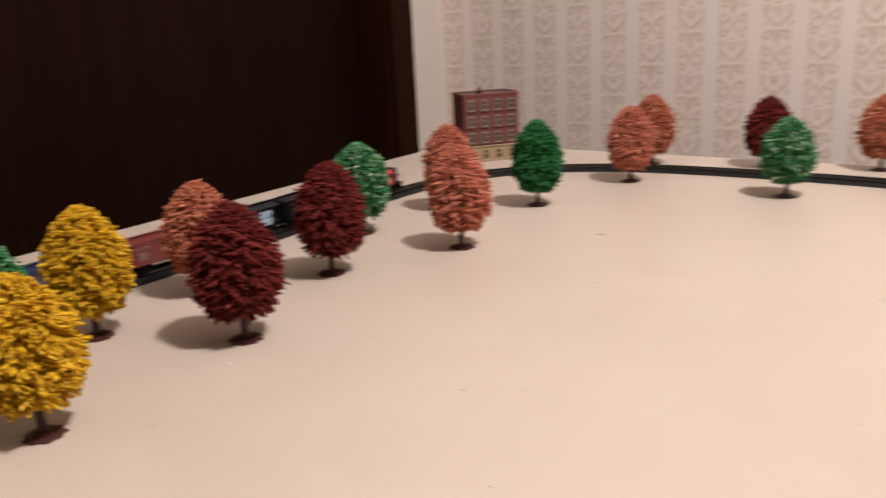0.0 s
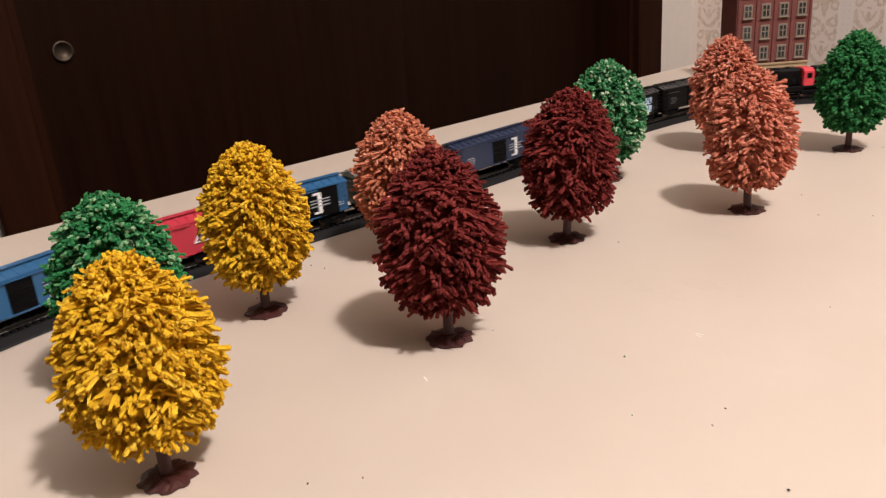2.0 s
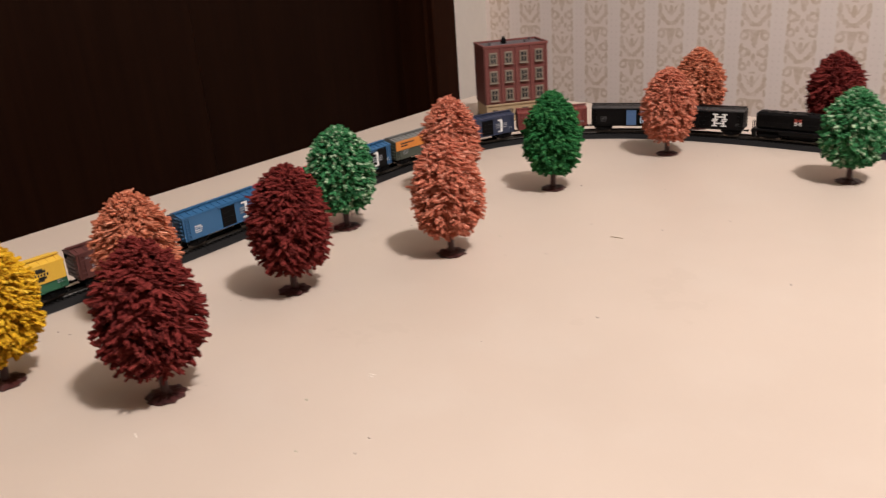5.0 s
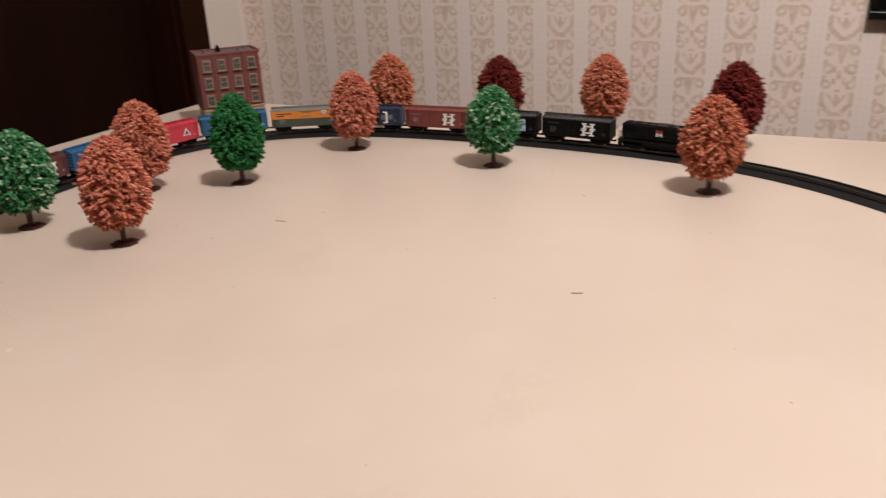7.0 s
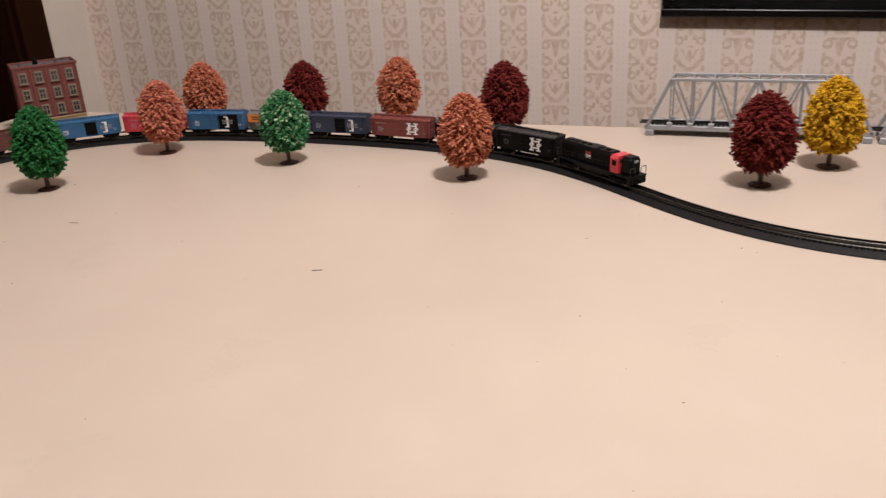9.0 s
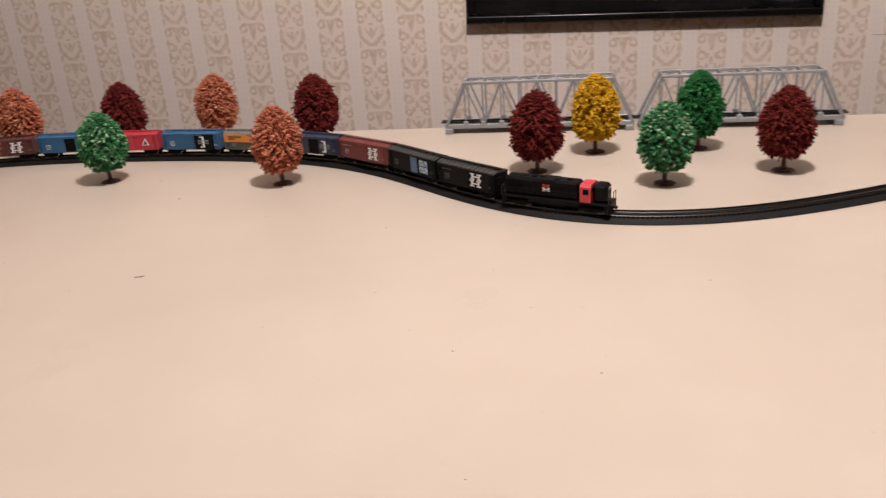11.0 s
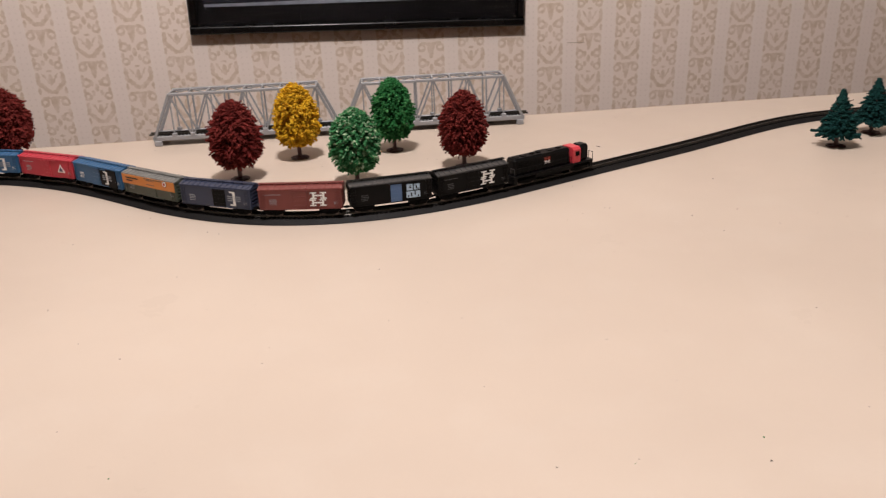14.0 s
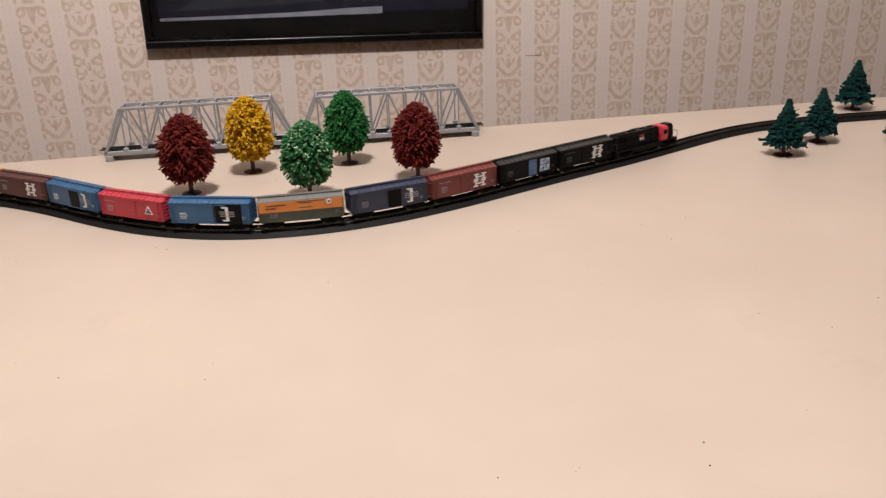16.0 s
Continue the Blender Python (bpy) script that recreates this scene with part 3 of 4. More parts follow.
TREES = [  # kind, x, y, turn, scale, words
    ("yellow_a", -0.196, 0.543, 20, 0.96, "yellow"), ("yellow_b", -0.299, 0.637, 140, 1.02, "yellow"),
    ("green_a", -0.280, 0.563, 10, 1.00, "green"), ("orange_b", -0.309, 0.737, 60, 1.00, "orange"),
    ("red_a", -0.204, 0.683, 0, 1.02, "dark red"), ("red_b", -0.252, 0.816, 75, 1.04, "dark red"),
    ("green_c", -0.314, 0.927, 90, 1.05, "pale green"), ("orange_a", -0.199, 0.926, 30, 1.02, "salmon orange"),
    ("orange_a", -0.295, 1.047, 160, 1.02, "salmon orange"), ("green_b", -0.218, 1.098, 0, 1.02, "deep green"),
    ("orange_a", -0.178, 1.249, 250, 1.0, "salmon orange"), ("orange_b", -0.196, 1.364, 200, 1.03, "orange"),
    ("red_a", -0.060, 1.390, 120, 0.98, "dark red"), ("green_c", -0.001, 1.232, 190, 0.99, "pale green"),
    ("orange_b", 0.062, 1.412, 20, 1.02, "orange"), ("red_b", 0.213, 1.372, 200, 1.03, "dark red"),
    ("orange_b", 0.216, 1.211, 320, 1.0, "orange"), ("red_a", 0.494, 1.235, 230, 0.99, "dark red"),
    ("yellow_b", 0.557, 1.304, 15, 1.02, "yellow"), ("green_c", 0.621, 1.185, 210, 0.99, "pale green"),
    ("green_b", 0.670, 1.307, 110, 0.99, "deep green"), ("red_b", 0.741, 1.220, 300, 0.98, "dark red")]


LEANS = {0: (-0.019, 0.004), 1: (-0.007, 0.006), 4: (-0.010, 0.006), 5: (0.002, 0.004), 7: (-0.004, 0.004)}


def toy_tree(kind_name, x, y, turn, size, words, k):
    t = thing("toy_tree", words + " bushy plastic toy tree on a brown disc base", "toy tree", pose(x, y, 0, 0, 0, turn), "toy trees along the railway")
    t.scale = (size, size, size)
    dx, dy = LEANS.get(k, (0.0, 0.0))
    over = (Matrix.Rotation(-radians(turn), 4, "Z") @ Vector((dx, dy, 0.085))).normalized()
    lean = Vector((0, 0, 1)).rotation_difference(over).to_matrix().to_4x4()
    part("crown", CROWNS[kind_name], None, t, words + " tufted foam crown").matrix_local = lean
    part("trunk", TRUNK, None, t).matrix_local = lean
    part("base", BASES[k % 3], None, t)


for k, row in enumerate(TREES):
    toy_tree(*row, k)


def pine_data(seed, height, wide):
    """Overlapping whorls of flat drooping branches, each edged with short needle tufts, round a solid core."""
    random.seed(seed)
    me = Mesh()
    levels = 12
    for lv in range(levels):
        f = lv / (levels - 1)
        z = 0.0165 + (height - 0.021) * f
        r = wide * (1 - f) ** 0.97 + 0.0012
        n = max(6, int(15 * (1 - f) + 5))
        for i in range(n):
            az = 6.2832 * (i + random.random() * 0.6) / n + lv
            rr = r * random.uniform(0.80, 1.10)
            d = Vector((math.cos(az), math.sin(az), -0.34 + 0.25 * f + random.gauss(0, 0.06))).normalized()
            side = Vector((-math.sin(az), math.cos(az), 0))
            root = Vector((0, 0, z + 0.0035))
            strand(me, root, d, rr, 0.0017 - 0.0007 * f, 5, -0.10)
            for q in range(9):
                g = 0.35 + 0.07 * q
                for s_ in (-1, 1):
                    way = (d + side * (s_ * random.uniform(0.5, 1.0)) + Vector((0, 0, random.gauss(0.05, 0.15)))).normalized()
                    strand(me, root + d * (rr * g), way, (0.0036 - 0.0022 * f) * random.uniform(0.7, 1.2), 0.00105 - 0.0003 * f, 3, 0.0)
    for k in range(420):
        f = (k + 0.5) / 420
        r = (wide * 0.62 * (1 - f) + 0.0008)
        az = k * 2.39996
        way = Vector((math.cos(az), math.sin(az), -0.2)).normalized()
        strand(me, Vector((math.cos(az) * r * 0.5, math.sin(az) * r * 0.5, 0.017 + (height - 0.019) * f)), way, r * 0.5 + 0.001, 0.0018, 3, 0.0)
    for q in range(10):
        strand(me, Vector((0, 0, height - 0.009)), Vector((random.gauss(0, 0.12), random.gauss(0, 0.12), 1)).normalized(), 0.0075, 0.0009, 3, 0.0)
    return me.data("crown", MAT["pine"], False, False)


PINE = pine_data(21, 0.0655, 0.0222)
for k, (x, y, turn, size) in enumerate([(1.167, 1.194, 0, 1.0), (1.238, 1.236, 80, 1.0), (1.388, 1.382, 200, 1.05), (1.330, 1.205, 140, 0.95)]):
    t = thing("toy_pine", "dark teal green cone-shaped toy pine tree on a brown base", "toy tree", pose(x, y, 0, 0, 0, turn), "toy pines by the railway")
    t.scale = (size, size, size)
    part("crown", PINE, None, t, "dark teal foam crown")
    part("trunk", TRUNK, None, t).scale = (1, 1, 0.72)
    part("base", BASES[k % 3], None, t)


# ---- the model building ----
def model_building():
    W, D, H = 0.0790, 0.050, 0.0915
    b = thing("model_building", "brick-red four-storey model building with cream ground floor", "model building", pose(-0.4345, 1.286, 0, 0, 0, 51.0))
    low = 0.0215
    part("ground_floor", Mesh().box((W / 2, D / 2, low / 2), (W, D, low), 0.0004), MAT["stone"], b, "cream ground floor storey")
    part("plinth", Mesh().box((W / 2, D / 2, 0.0014), (W + 0.003, D + 0.003, 0.0028), 0.0004), MAT["stone"], b)
    part("wall", Mesh().box((W / 2, D / 2, (low + H) / 2), (W, D - 0.0008, H - low), 0.0003), MAT["brick"], b, "brick-red upper storeys")
    # slab over the side facing away from the lamp, its shade in the colour
    part("side_wall", Mesh().box((-0.0004, D / 2, (low + H) / 2), (0.0016, D - 0.001, H - low - 0.0002), 0.0002), MAT["brick_side"], b)
    part("string_course", Mesh().box((W / 2, -0.0002, low), (W + 0.0014, 0.0024, 0.0022), 0.0004), MAT["stone"], b)
    for x0, y0, sx, sy in ((W / 2, 0.0008, W + 0.003, 0.0028), (W / 2, D - 0.0008, W + 0.003, 0.0028), (0.0, D / 2, 0.003, D - 0.005), (W, D / 2, 0.003, D - 0.005)):
        part("parapet", Mesh().box((x0, y0, H + 0.0008), (sx, sy, 0.0036), 0.0005), MAT["brick"], b)
    part("roof", Mesh().box((W / 2, D / 2, H + 0.0001), (W - 0.004, D - 0.006, 0.0008)), MAT["tar"], b, "dark tar roof")
    part("chimney", Mesh().lathe([(0.0034, H), (0.0034, H + 0.004), (0.0026, H + 0.0065), (0.0008, H + 0.0095)], 8, pose(W * 0.40, D * 0.55, 0)), MAT["chassis"], b, "dark pointed roof tank")
    for x, y in ((W * 0.14, D * 0.35), (W * 0.72, D * 0.4), (W * 0.85, D * 0.7)):
        part("roof_vent", Mesh().lathe([(0.0014, H), (0.0014, H + 0.003), (0.002, H + 0.0034), (0.002, H + 0.0044)], 8, pose(x, y, 0)), MAT["tar"], b)
    for x in (0.0012, W * 0.262, W * 0.5, W * 0.738, W - 0.0012):
        part("pilaster", Mesh().box((x, -0.0005, (low + H) / 2), (0.0024, 0.0014, H - low - 0.002), 0.0003), MAT["brick"], b)
    for c in range(4):
        x = W * (0.135 + 0.243 * c)
        for r in range(3):
            z = low + 0.0125 + r * 0.0222
            w = part("window", Mesh().box((x, -0.0001, z), (0.0098, 0.0016, 0.0145), 0.0003), MAT["window_trim"], b, "cream framed model window")
            part("pane", Mesh().box((x, -0.0010, z), (0.0064, 0.0007, 0.0110)), MAT["model_glass"], w)
            bars = Mesh().box((x, -0.0015, z), (0.0009, 0.0005, 0.0110)).box((x, -0.0015, z + 0.0006), (0.0064, 0.0005, 0.0009))
            part("glazing_bar", bars, MAT["window_trim"], w)
            part("sill", Mesh().box((x, -0.0014, z - 0.0076), (0.0112, 0.0028, 0.0012), 0.0002), MAT["window_trim"], w)
        w = part("window", Mesh().box((x, -0.0001, 0.0112), (0.0086, 0.0016, 0.0125), 0.0003), MAT["stone"], b, "dark ground floor opening")
        part("pane", Mesh().box((x, -0.0010, 0.0108), (0.0064, 0.0007, 0.0104)), MAT["model_glass"], w)
        part("glazing_bar", Mesh().box((x, -0.0015, 0.0112), (0.0064, 0.0005, 0.0009)).box((x, -0.0015, 0.0108), (0.0008, 0.0005, 0.0104)), MAT["stone"], w)


model_building()


# ---- the truss bridges ----
def truss_bridge():
    L, D, H, n = 0.2375, 0.032, 0.0645, 10
    b = thing("truss_bridge", "silver grey plastic truss bridge model standing on the table", "model bridge", group="truss bridges by the wall")
    inset = 0.0275
    node = [0.0] + [inset + i * (L - 2 * inset) / (n - 2) for i in range(n - 1)] + [L]
    z0 = 0.0095
    for y in (0.0, D):
        part("lower_chord", Mesh().box((L / 2, y, z0), (L, 0.0036, 0.0055), 0.0005), MAT["bridge"], b)
        part("upper_chord", Mesh().box((L / 2, y, H), (L - 2 * inset + 0.003, 0.0036, 0.0034), 0.0004), MAT["bridge"], b)
        for x0, x1 in ((0.002, inset), (L - 0.002, L - inset)):
            part("end_post", Mesh().bar((x0, y, z0), (x1, y, H), 0.0036), MAT["bridge"], b)
        for i in range(1, n):
            part("vertical", Mesh().bar((node[i], y, z0), (node[i], y, H), 0.0016 if i % 2 else 0.0021), MAT["bridge"], b)
            part("gusset", Mesh().box((node[i], y, z0 + 0.004), (0.0062, 0.0040, 0.0045), 0.0006), MAT["bridge"], b)
        for i in range(1, n - 1):
            up = i % 2 == 1
            part("diagonal", Mesh().bar((node[i], y, H if up else z0), (node[i + 1], y, z0 if up else H), 0.0024, 0.0020), MAT["bridge"], b)
    for i in range(1, n):
        part("cross_strut", Mesh().box((node[i], D / 2, H), (0.0022, D - 0.003, 0.0024), 0.0003), MAT["bridge"], b)
    for i in range(1, n - 1):
        part("top_lacing", Mesh().bar((node[i], 0.001 if i % 2 else D - 0.001, H + 0.0004), (node[i + 1], D - 0.001 if i % 2 else 0.001, H + 0.0004), 0.0014), MAT["bridge"], b)
    part("deck", Mesh().box((L / 2, D / 2, z0 - 0.0012), (L - 0.002, D - 0.004, 0.0024)), MAT["bridge"], b)
    one = Mesh().box((0, 0, 0), (0.0021, 0.0158, 0.0016)).data("sleeper", MAT["sleeper"])
    for x in np.arange(0.003, L - 0.002, 0.0046):
        part("sleeper", one, None, b).matrix_local = pose(x, D / 2, z0 + 0.0011)
    for off in (-0.0048, 0.0048):
        part("rail", Mesh().box((L / 2, D / 2 + off, z0 + 0.0028), (L + 0.014, 0.0011, 0.0021)), MAT["rail"], b)
    for x in (0.006, L - 0.006):
        for y in (0.0, D):
            part("shoe", Mesh().box((x, y, 0.0035), (0.0095, 0.0058, 0.0068), 0.0008), MAT["bridge"], b)
    return b


BRIDGE = truss_bridge()
yaw = math.degrees(math.atan2(-0.013, 0.478))
BRIDGE.matrix_world = pose(0.3700, 1.4055, 0, 0, 0, yaw)
copy_thing(BRIDGE, pose(0.6115, 1.3985, 0, 0, 0, yaw))


# ---- the framed picture ----
def framed_picture():
    p = thing("framed_picture", "dark print in a glossy black frame hanging on the wallpaper", "picture", pose(0.324, N_Y, 0.054, 0, 1.4, 0))
    W, H, B = 0.680, 0.50, 0.016
    arc = [(-0.0200 - 0.0045 * math.cos(a), 0.0115 + 0.0045 * math.sin(a)) for a in np.linspace(0, math.pi / 2, 10)]
    moulding = [(-0.0003, 0.0), (-0.022, 0.0), (-0.0245, 0.002)] + arc + [(-0.0003, B)]
    part("frame_rail", Mesh().prism(moulding, W, pose(W / 2, 0, 0, 0, 0, 90)), MAT["frame_black"], p, "glossy rounded frame rail")
    part("frame_rail", Mesh().box((W / 2, -0.0125, H - B / 2), (W, 0.024, B), 0.0055), MAT["frame_black"], p)
    for x in (B / 2, W - B / 2):
        part("frame_stile", Mesh().box((x, -0.0125, H / 2), (B, 0.0238, H - 2 * B), 0.003), MAT["frame_black"], p)
    part("mat_board", Mesh().box((W / 2, -0.006, H / 2), (W - 2 * B, 0.003, H - 2 * B)), MAT["mat_board"], p, "black mat board")
    sky = worn("print_dusk_blue", (0.010, 0.010, 0.017), 0.7, 0.12, 40.0, 0.5)
    shape = worn("print_dark_shape", (0.006, 0.006, 0.008), 0.6, 0.15, 60.0, 0.4)
    slate = worn("print_slate_shape", (0.019, 0.020, 0.027), 0.6, 0.15, 60.0, 0.5)
    strip = worn("print_grey_strip", (0.20, 0.205, 0.24), 0.6, 0.3, 30.0, 0.55)
    pr = part("print", Mesh().box((W / 2, -0.0082, 0.2775), (0.622, 0.001, 0.435)), sky, p, "dusky blue-grey printed scene")
    for mat, y, outline in (
            (strip, -0.0092, [(0.031, 0.0515), (0.250, 0.0535), (0.472, 0.0560), (0.472, 0.0700), (0.400, 0.0680), (0.300, 0.0625), (0.180, 0.0595), (0.031, 0.0570)]),
            (slate, -0.0092, [(0.060, 0.0700), (0.180, 0.0740), (0.300, 0.0800), (0.420, 0.0880), (0.504, 0.0940), (0.504, 0.1200), (0.150, 0.1120), (0.110, 0.0940)]),
            (shape, -0.0096, [(0.230, 0.0850), (0.300, 0.0880), (0.330, 0.1180), (0.260, 0.1300), (0.215, 0.1050)]),
            (shape, -0.0096, [(0.350, 0.0920), (0.430, 0.0970), (0.440, 0.1260), (0.370, 0.1220)]),
            (slate, -0.0092, [(0.525, 0.0900), (0.640, 0.0840), (0.640, 0.1100), (0.560, 0.1180)])):
        part("print_shape", Mesh().prism(outline, 0.0006, pose(0, y, 0)), mat, pr, "pale grey band along the print" if mat is strip else "")
    k = Kit("picture_glass", 0.04, 0.0, 0.5)
    k.b.inputs["Transmission Weight"].default_value = 1.0
    k.b.inputs["IOR"].default_value = 1.10
    g = part("glass", Mesh().box((W / 2, -0.0125, H / 2), (W - 2 * B, 0.0016, H - 2 * B)), k.m, p, "clear picture glass")
    g.visible_shadow = False


framed_picture()
solid("wall_scratch", Mesh().bar((1.104, N_Y - 0.0004, -0.0065), (1.142, N_Y - 0.0004, -0.0080), 0.0014, 0.0008), MAT["stone"],
      "thin brownish scratch mark on the wallpaper", "mark")


# ---- rolling stock ----
CAR_L, CAR_W, PITCH = 0.0771, 0.0196, 0.0821
BODY0, BODY1 = 0.0065, 0.0260    # body heights above the rail top


def truck_parts(parent, x, wheelbase=0.0115):
    t = Mesh()
    for y in (-0.0074, 0.0074):
        t.prism([(x - 0.0095, 0.0026), (x - 0.0072, 0.0044), (x - 0.003, 0.0036), (x + 0.003, 0.0036), (x + 0.0072, 0.0044), (x + 0.0095, 0.0026), (x + 0.006, 0.0014), (x + 0.003, 0.0008), (x - 0.003, 0.0008), (x - 0.006, 0.0014)],
                0.0016, pose(0, y, 0))
        t.box((x, y * 1.12, 0.0028), (0.0032, 0.0012, 0.0030), 0.0003)
    t.box((x, 0, 0.0035), (0.0036, 0.0150, 0.0022), 0.0003)
    tr = part("truck", t, MAT["chassis"], parent, "black side-frame truck")
    for dx in (-wheelbase / 2, wheelbase / 2):
        for y in (-0.0049, 0.0049):
            part("wheel", Mesh().lathe([(0.0030, -0.0009), (0.0030, -0.0005), (0.0025, -0.0003), (0.0024, 0.0009), (0.0010, 0.0010)], 14,
                                       pose(x + dx, y, 0.0024, 90 if y > 0 else -90, 0, 0)), MAT["wheel"], tr)


def coupler(parent, x, sign):
    c = Mesh().box((x + sign * 0.0012, 0, 0.0047), (0.0044, 0.0015, 0.0016), 0.0002)
    c.box((x + sign * 0.0031, 0.0006, 0.0047), (0.0016, 0.0030, 0.0022), 0.0003)
    part("coupler", c, MAT["chassis"], parent)


def railroad_emblem(parent, x, z, h, mat, side, y):
    """Stacked block monogram as plain bars: two posts a storey, capped with slab feet."""
    w = h * 1.12
    e = Mesh()
    b = h * 0.115
    for row in (0, 1):
        zc = z + (0.25 if row == 0 else -0.25) * h
        xo = (0.06 if row == 0 else 0.0) * h
        for sx in (-0.30, 0.30):
            e.box((x + sx * w + xo, y, zc), (b * 1.15, 0.0003, h * 0.44))
            for sz in (-0.19, 0.19):
                e.box((x + sx * w + xo, y - side * 0.00005, zc + sz * h), (w * 0.38, 0.0003, b * 0.75))
        e.box((x + xo, y - side * 0.0001, zc), (w * 0.6, 0.0003, b * 0.9))
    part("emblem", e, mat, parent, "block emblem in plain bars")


def bracket_emblem(parent, x, z, h, mat, side, y):
    """A tall bracket with thin grey lines crossing it."""
    e = Mesh().box((x, y, z), (h * 0.20, 0.0003, h))
    for sz in (-0.46, 0.46):
        e.box((x - 0.17 * h, y, z + sz * h), (h * 0.34, 0.0003, h * 0.10))
    part("emblem", e, mat, parent, "white bracket emblem")
    lines = Mesh()
    for sz in (-0.14, 0.02, 0.16):
        lines.box((x, y + side * 0.0001, z + sz * h), (h * 1.05, 0.0003, h * 0.05))
    part("emblem_lines", lines, MAT["grey_ink"], parent)


def ink_bars(parent, name, x, z, rows, mat, side, seed, width=0.0085):
    random.seed(seed)
    e = Mesh()
    y = side * (CAR_W / 2 + 0.00025)
    for r in range(rows):
        cx = x - width / 2
        zz = z - r * 0.0016
        while cx < x + width / 2:
            w = random.uniform(0.0005, 0.0013)
            e.box((cx + w / 2, y, zz), (w, 0.0003, 0.00055 if r else 0.0007))
            cx += w + 0.0005
    part(name, e, mat, parent, "small lettering as plain bars")


def boxcar(name, label, body, roof, style):
    """x runs forward; z = 0 is the rail top."""
    c = thing(name, label, "model boxcar", group="boxcars of the train")
    L, W = CAR_L, CAR_W
    wall = Mesh().box((0, 0, (BODY0 + BODY1) / 2), (L, W, BODY1 - BODY0), 0.0004)
    part("body", wall, MAT[body], c)
    roof_me = Mesh().prism([(-W / 2 - 0.0004, BODY1 - 0.0006), (W / 2 + 0.0004, BODY1 - 0.0006), (W / 2 + 0.0002, BODY1 + 0.0004), (0.0022, BODY1 + 0.0021), (-0.0022, BODY1 + 0.0021), (-W / 2 - 0.0002, BODY1 + 0.0004)],
                           L + 0.0008, pose(0, 0, 0, 0, 0, 90))
    rf = part("roof", roof_me, MAT[roof], c)
    ribs = 13
    for i in range(ribs):
        x = -L / 2 + 0.003 + i * (L - 0.006) / (ribs - 1)
        m = Mesh()
        for s in (-1, 1):
            m.bar((x, s * 0.0026, BODY1 + 0.0022), (x, s * (W / 2 - 0.0002), BODY1 + 0.0006), 0.0009, 0.0008)
        part("roof_rib", m, MAT[roof], rf)
    walk_me = Mesh()
    for y in (-0.0016, 0.0, 0.0016):
        walk_me.box((0, y, BODY1 + 0.0033), (L + 0.0022, 0.0013, 0.0005))
    for x in np.linspace(-L / 2 + 0.002, L / 2 - 0.002, 8):
        walk_me.box((x, 0, BODY1 + 0.0027), (0.0009, 0.0030, 0.0010))
    part("roof_walk", walk_me, MAT["black_paint" if roof == "steel_roof" else roof], c)
    under = Mesh().box((0, 0, 0.0060), (L - 0.008, 0.0040, 0.0020), 0.0003).box((0, 0, 0.0068), (L - 0.003, W - 0.004, 0.0006))
    for x in (-0.0262, 0.0262):
        under.box((x, 0, 0.0053), (0.0200, W - 0.0035, 0.0028), 0.0004)
    part("underframe", under, MAT["chassis"], c)
    for s in (-1, 1):
        sill = Mesh().prism([(-0.0255, BODY0 + 0.0004), (0.0255, BODY0 + 0.0004), (0.0215, BODY0 - 0.0002), (-0.0215, BODY0 - 0.0002)], 0.0008, pose(0, s * (W / 2 - 0.0007), 0))
        part("side_sill", sill, MAT[body], c)
    for x in (-0.0262, 0.0262):
        truck_parts(c, x)
    for s in (-1, 1):
        coupler(c, s * L / 2, s)
        end = Mesh()
        for i in range(6):
            end.box((s * (L / 2 + 0.0003), 0, BODY0 + 0.0028 + i * 0.0032), (0.0012, W * 0.80, 0.0015), 0.0004)
        part("end_ribs", end, MAT[body], c)
        for side in (-1, 1):
            lad = Mesh()
            y = side * (W / 2 + 0.0006)
            xl = s * (L / 2 - 0.0036)
            for dx in (-0.0017, 0.0017):
                lad.box((xl + dx, y, BODY0 + 0.0093), (0.0004, 0.0004, 0.0184))
            for i in range(6):
                lad.box((xl, y, BODY0 + 0.0015 + i * 0.0032), (0.0034, 0.0004, 0.0004))
            part("ladder", lad, MAT[body], c)
    bw = Mesh().lathe([(0.0017, 0), (0.0019, 0.0004), (0.0017, 0.0008)], 12, pose(-L / 2 - 0.0014, 0.0045, BODY1 - 0.003, 0, 90, 0))
    part("brake_wheel", bw, MAT["chassis"], c)
    for side in (-1, 1):
        y = side * (W / 2 + 0.0003)
        f = -side            # lettering reads the same way from both sides
        door_mat = style.get("door", body)
        dx = f * style.get("door_x", 0.004)
        dw = style.get("door_w", 0.0128)
        d = part("door", Mesh().box((dx, y, (BODY0 + BODY1) / 2 - 0.0004), (dw, 0.0009, BODY1 - BODY0 - 0.0026), 0.0002), MAT[door_mat], c)
        bars = Mesh()
        for i in range(4):
            bars.box((dx, y + side * 0.0005, BODY0 + 0.0042 + i * 0.0042), (dw - 0.0012, 0.0004, 0.0006))
        part("door_rib", bars, MAT[door_mat], d)
        track = Mesh().box((dx + f * 0.004, y + side * 0.0002, BODY1 - 0.0013), (dw * 2.0, 0.0010, 0.0008)).box((dx + f * 0.004, y + side * 0.0002, BODY0 + 0.0006), (dw * 2.0, 0.0010, 0.0008))
        part("door_track", track, MAT[body], c)
        zc = (BODY0 + BODY1) / 2
        yy = y + side * 0.00035
        if "panel" in style:
            pm, px, pw = style["panel"]
            part("side_panel", Mesh().box((f * px, side * (W / 2 + 0.0003), zc), (pw, 0.0009, BODY1 - BODY0 - 0.0008)), MAT[pm], c, "black painted side panel")
            yy = side * (W / 2 + 0.0009)
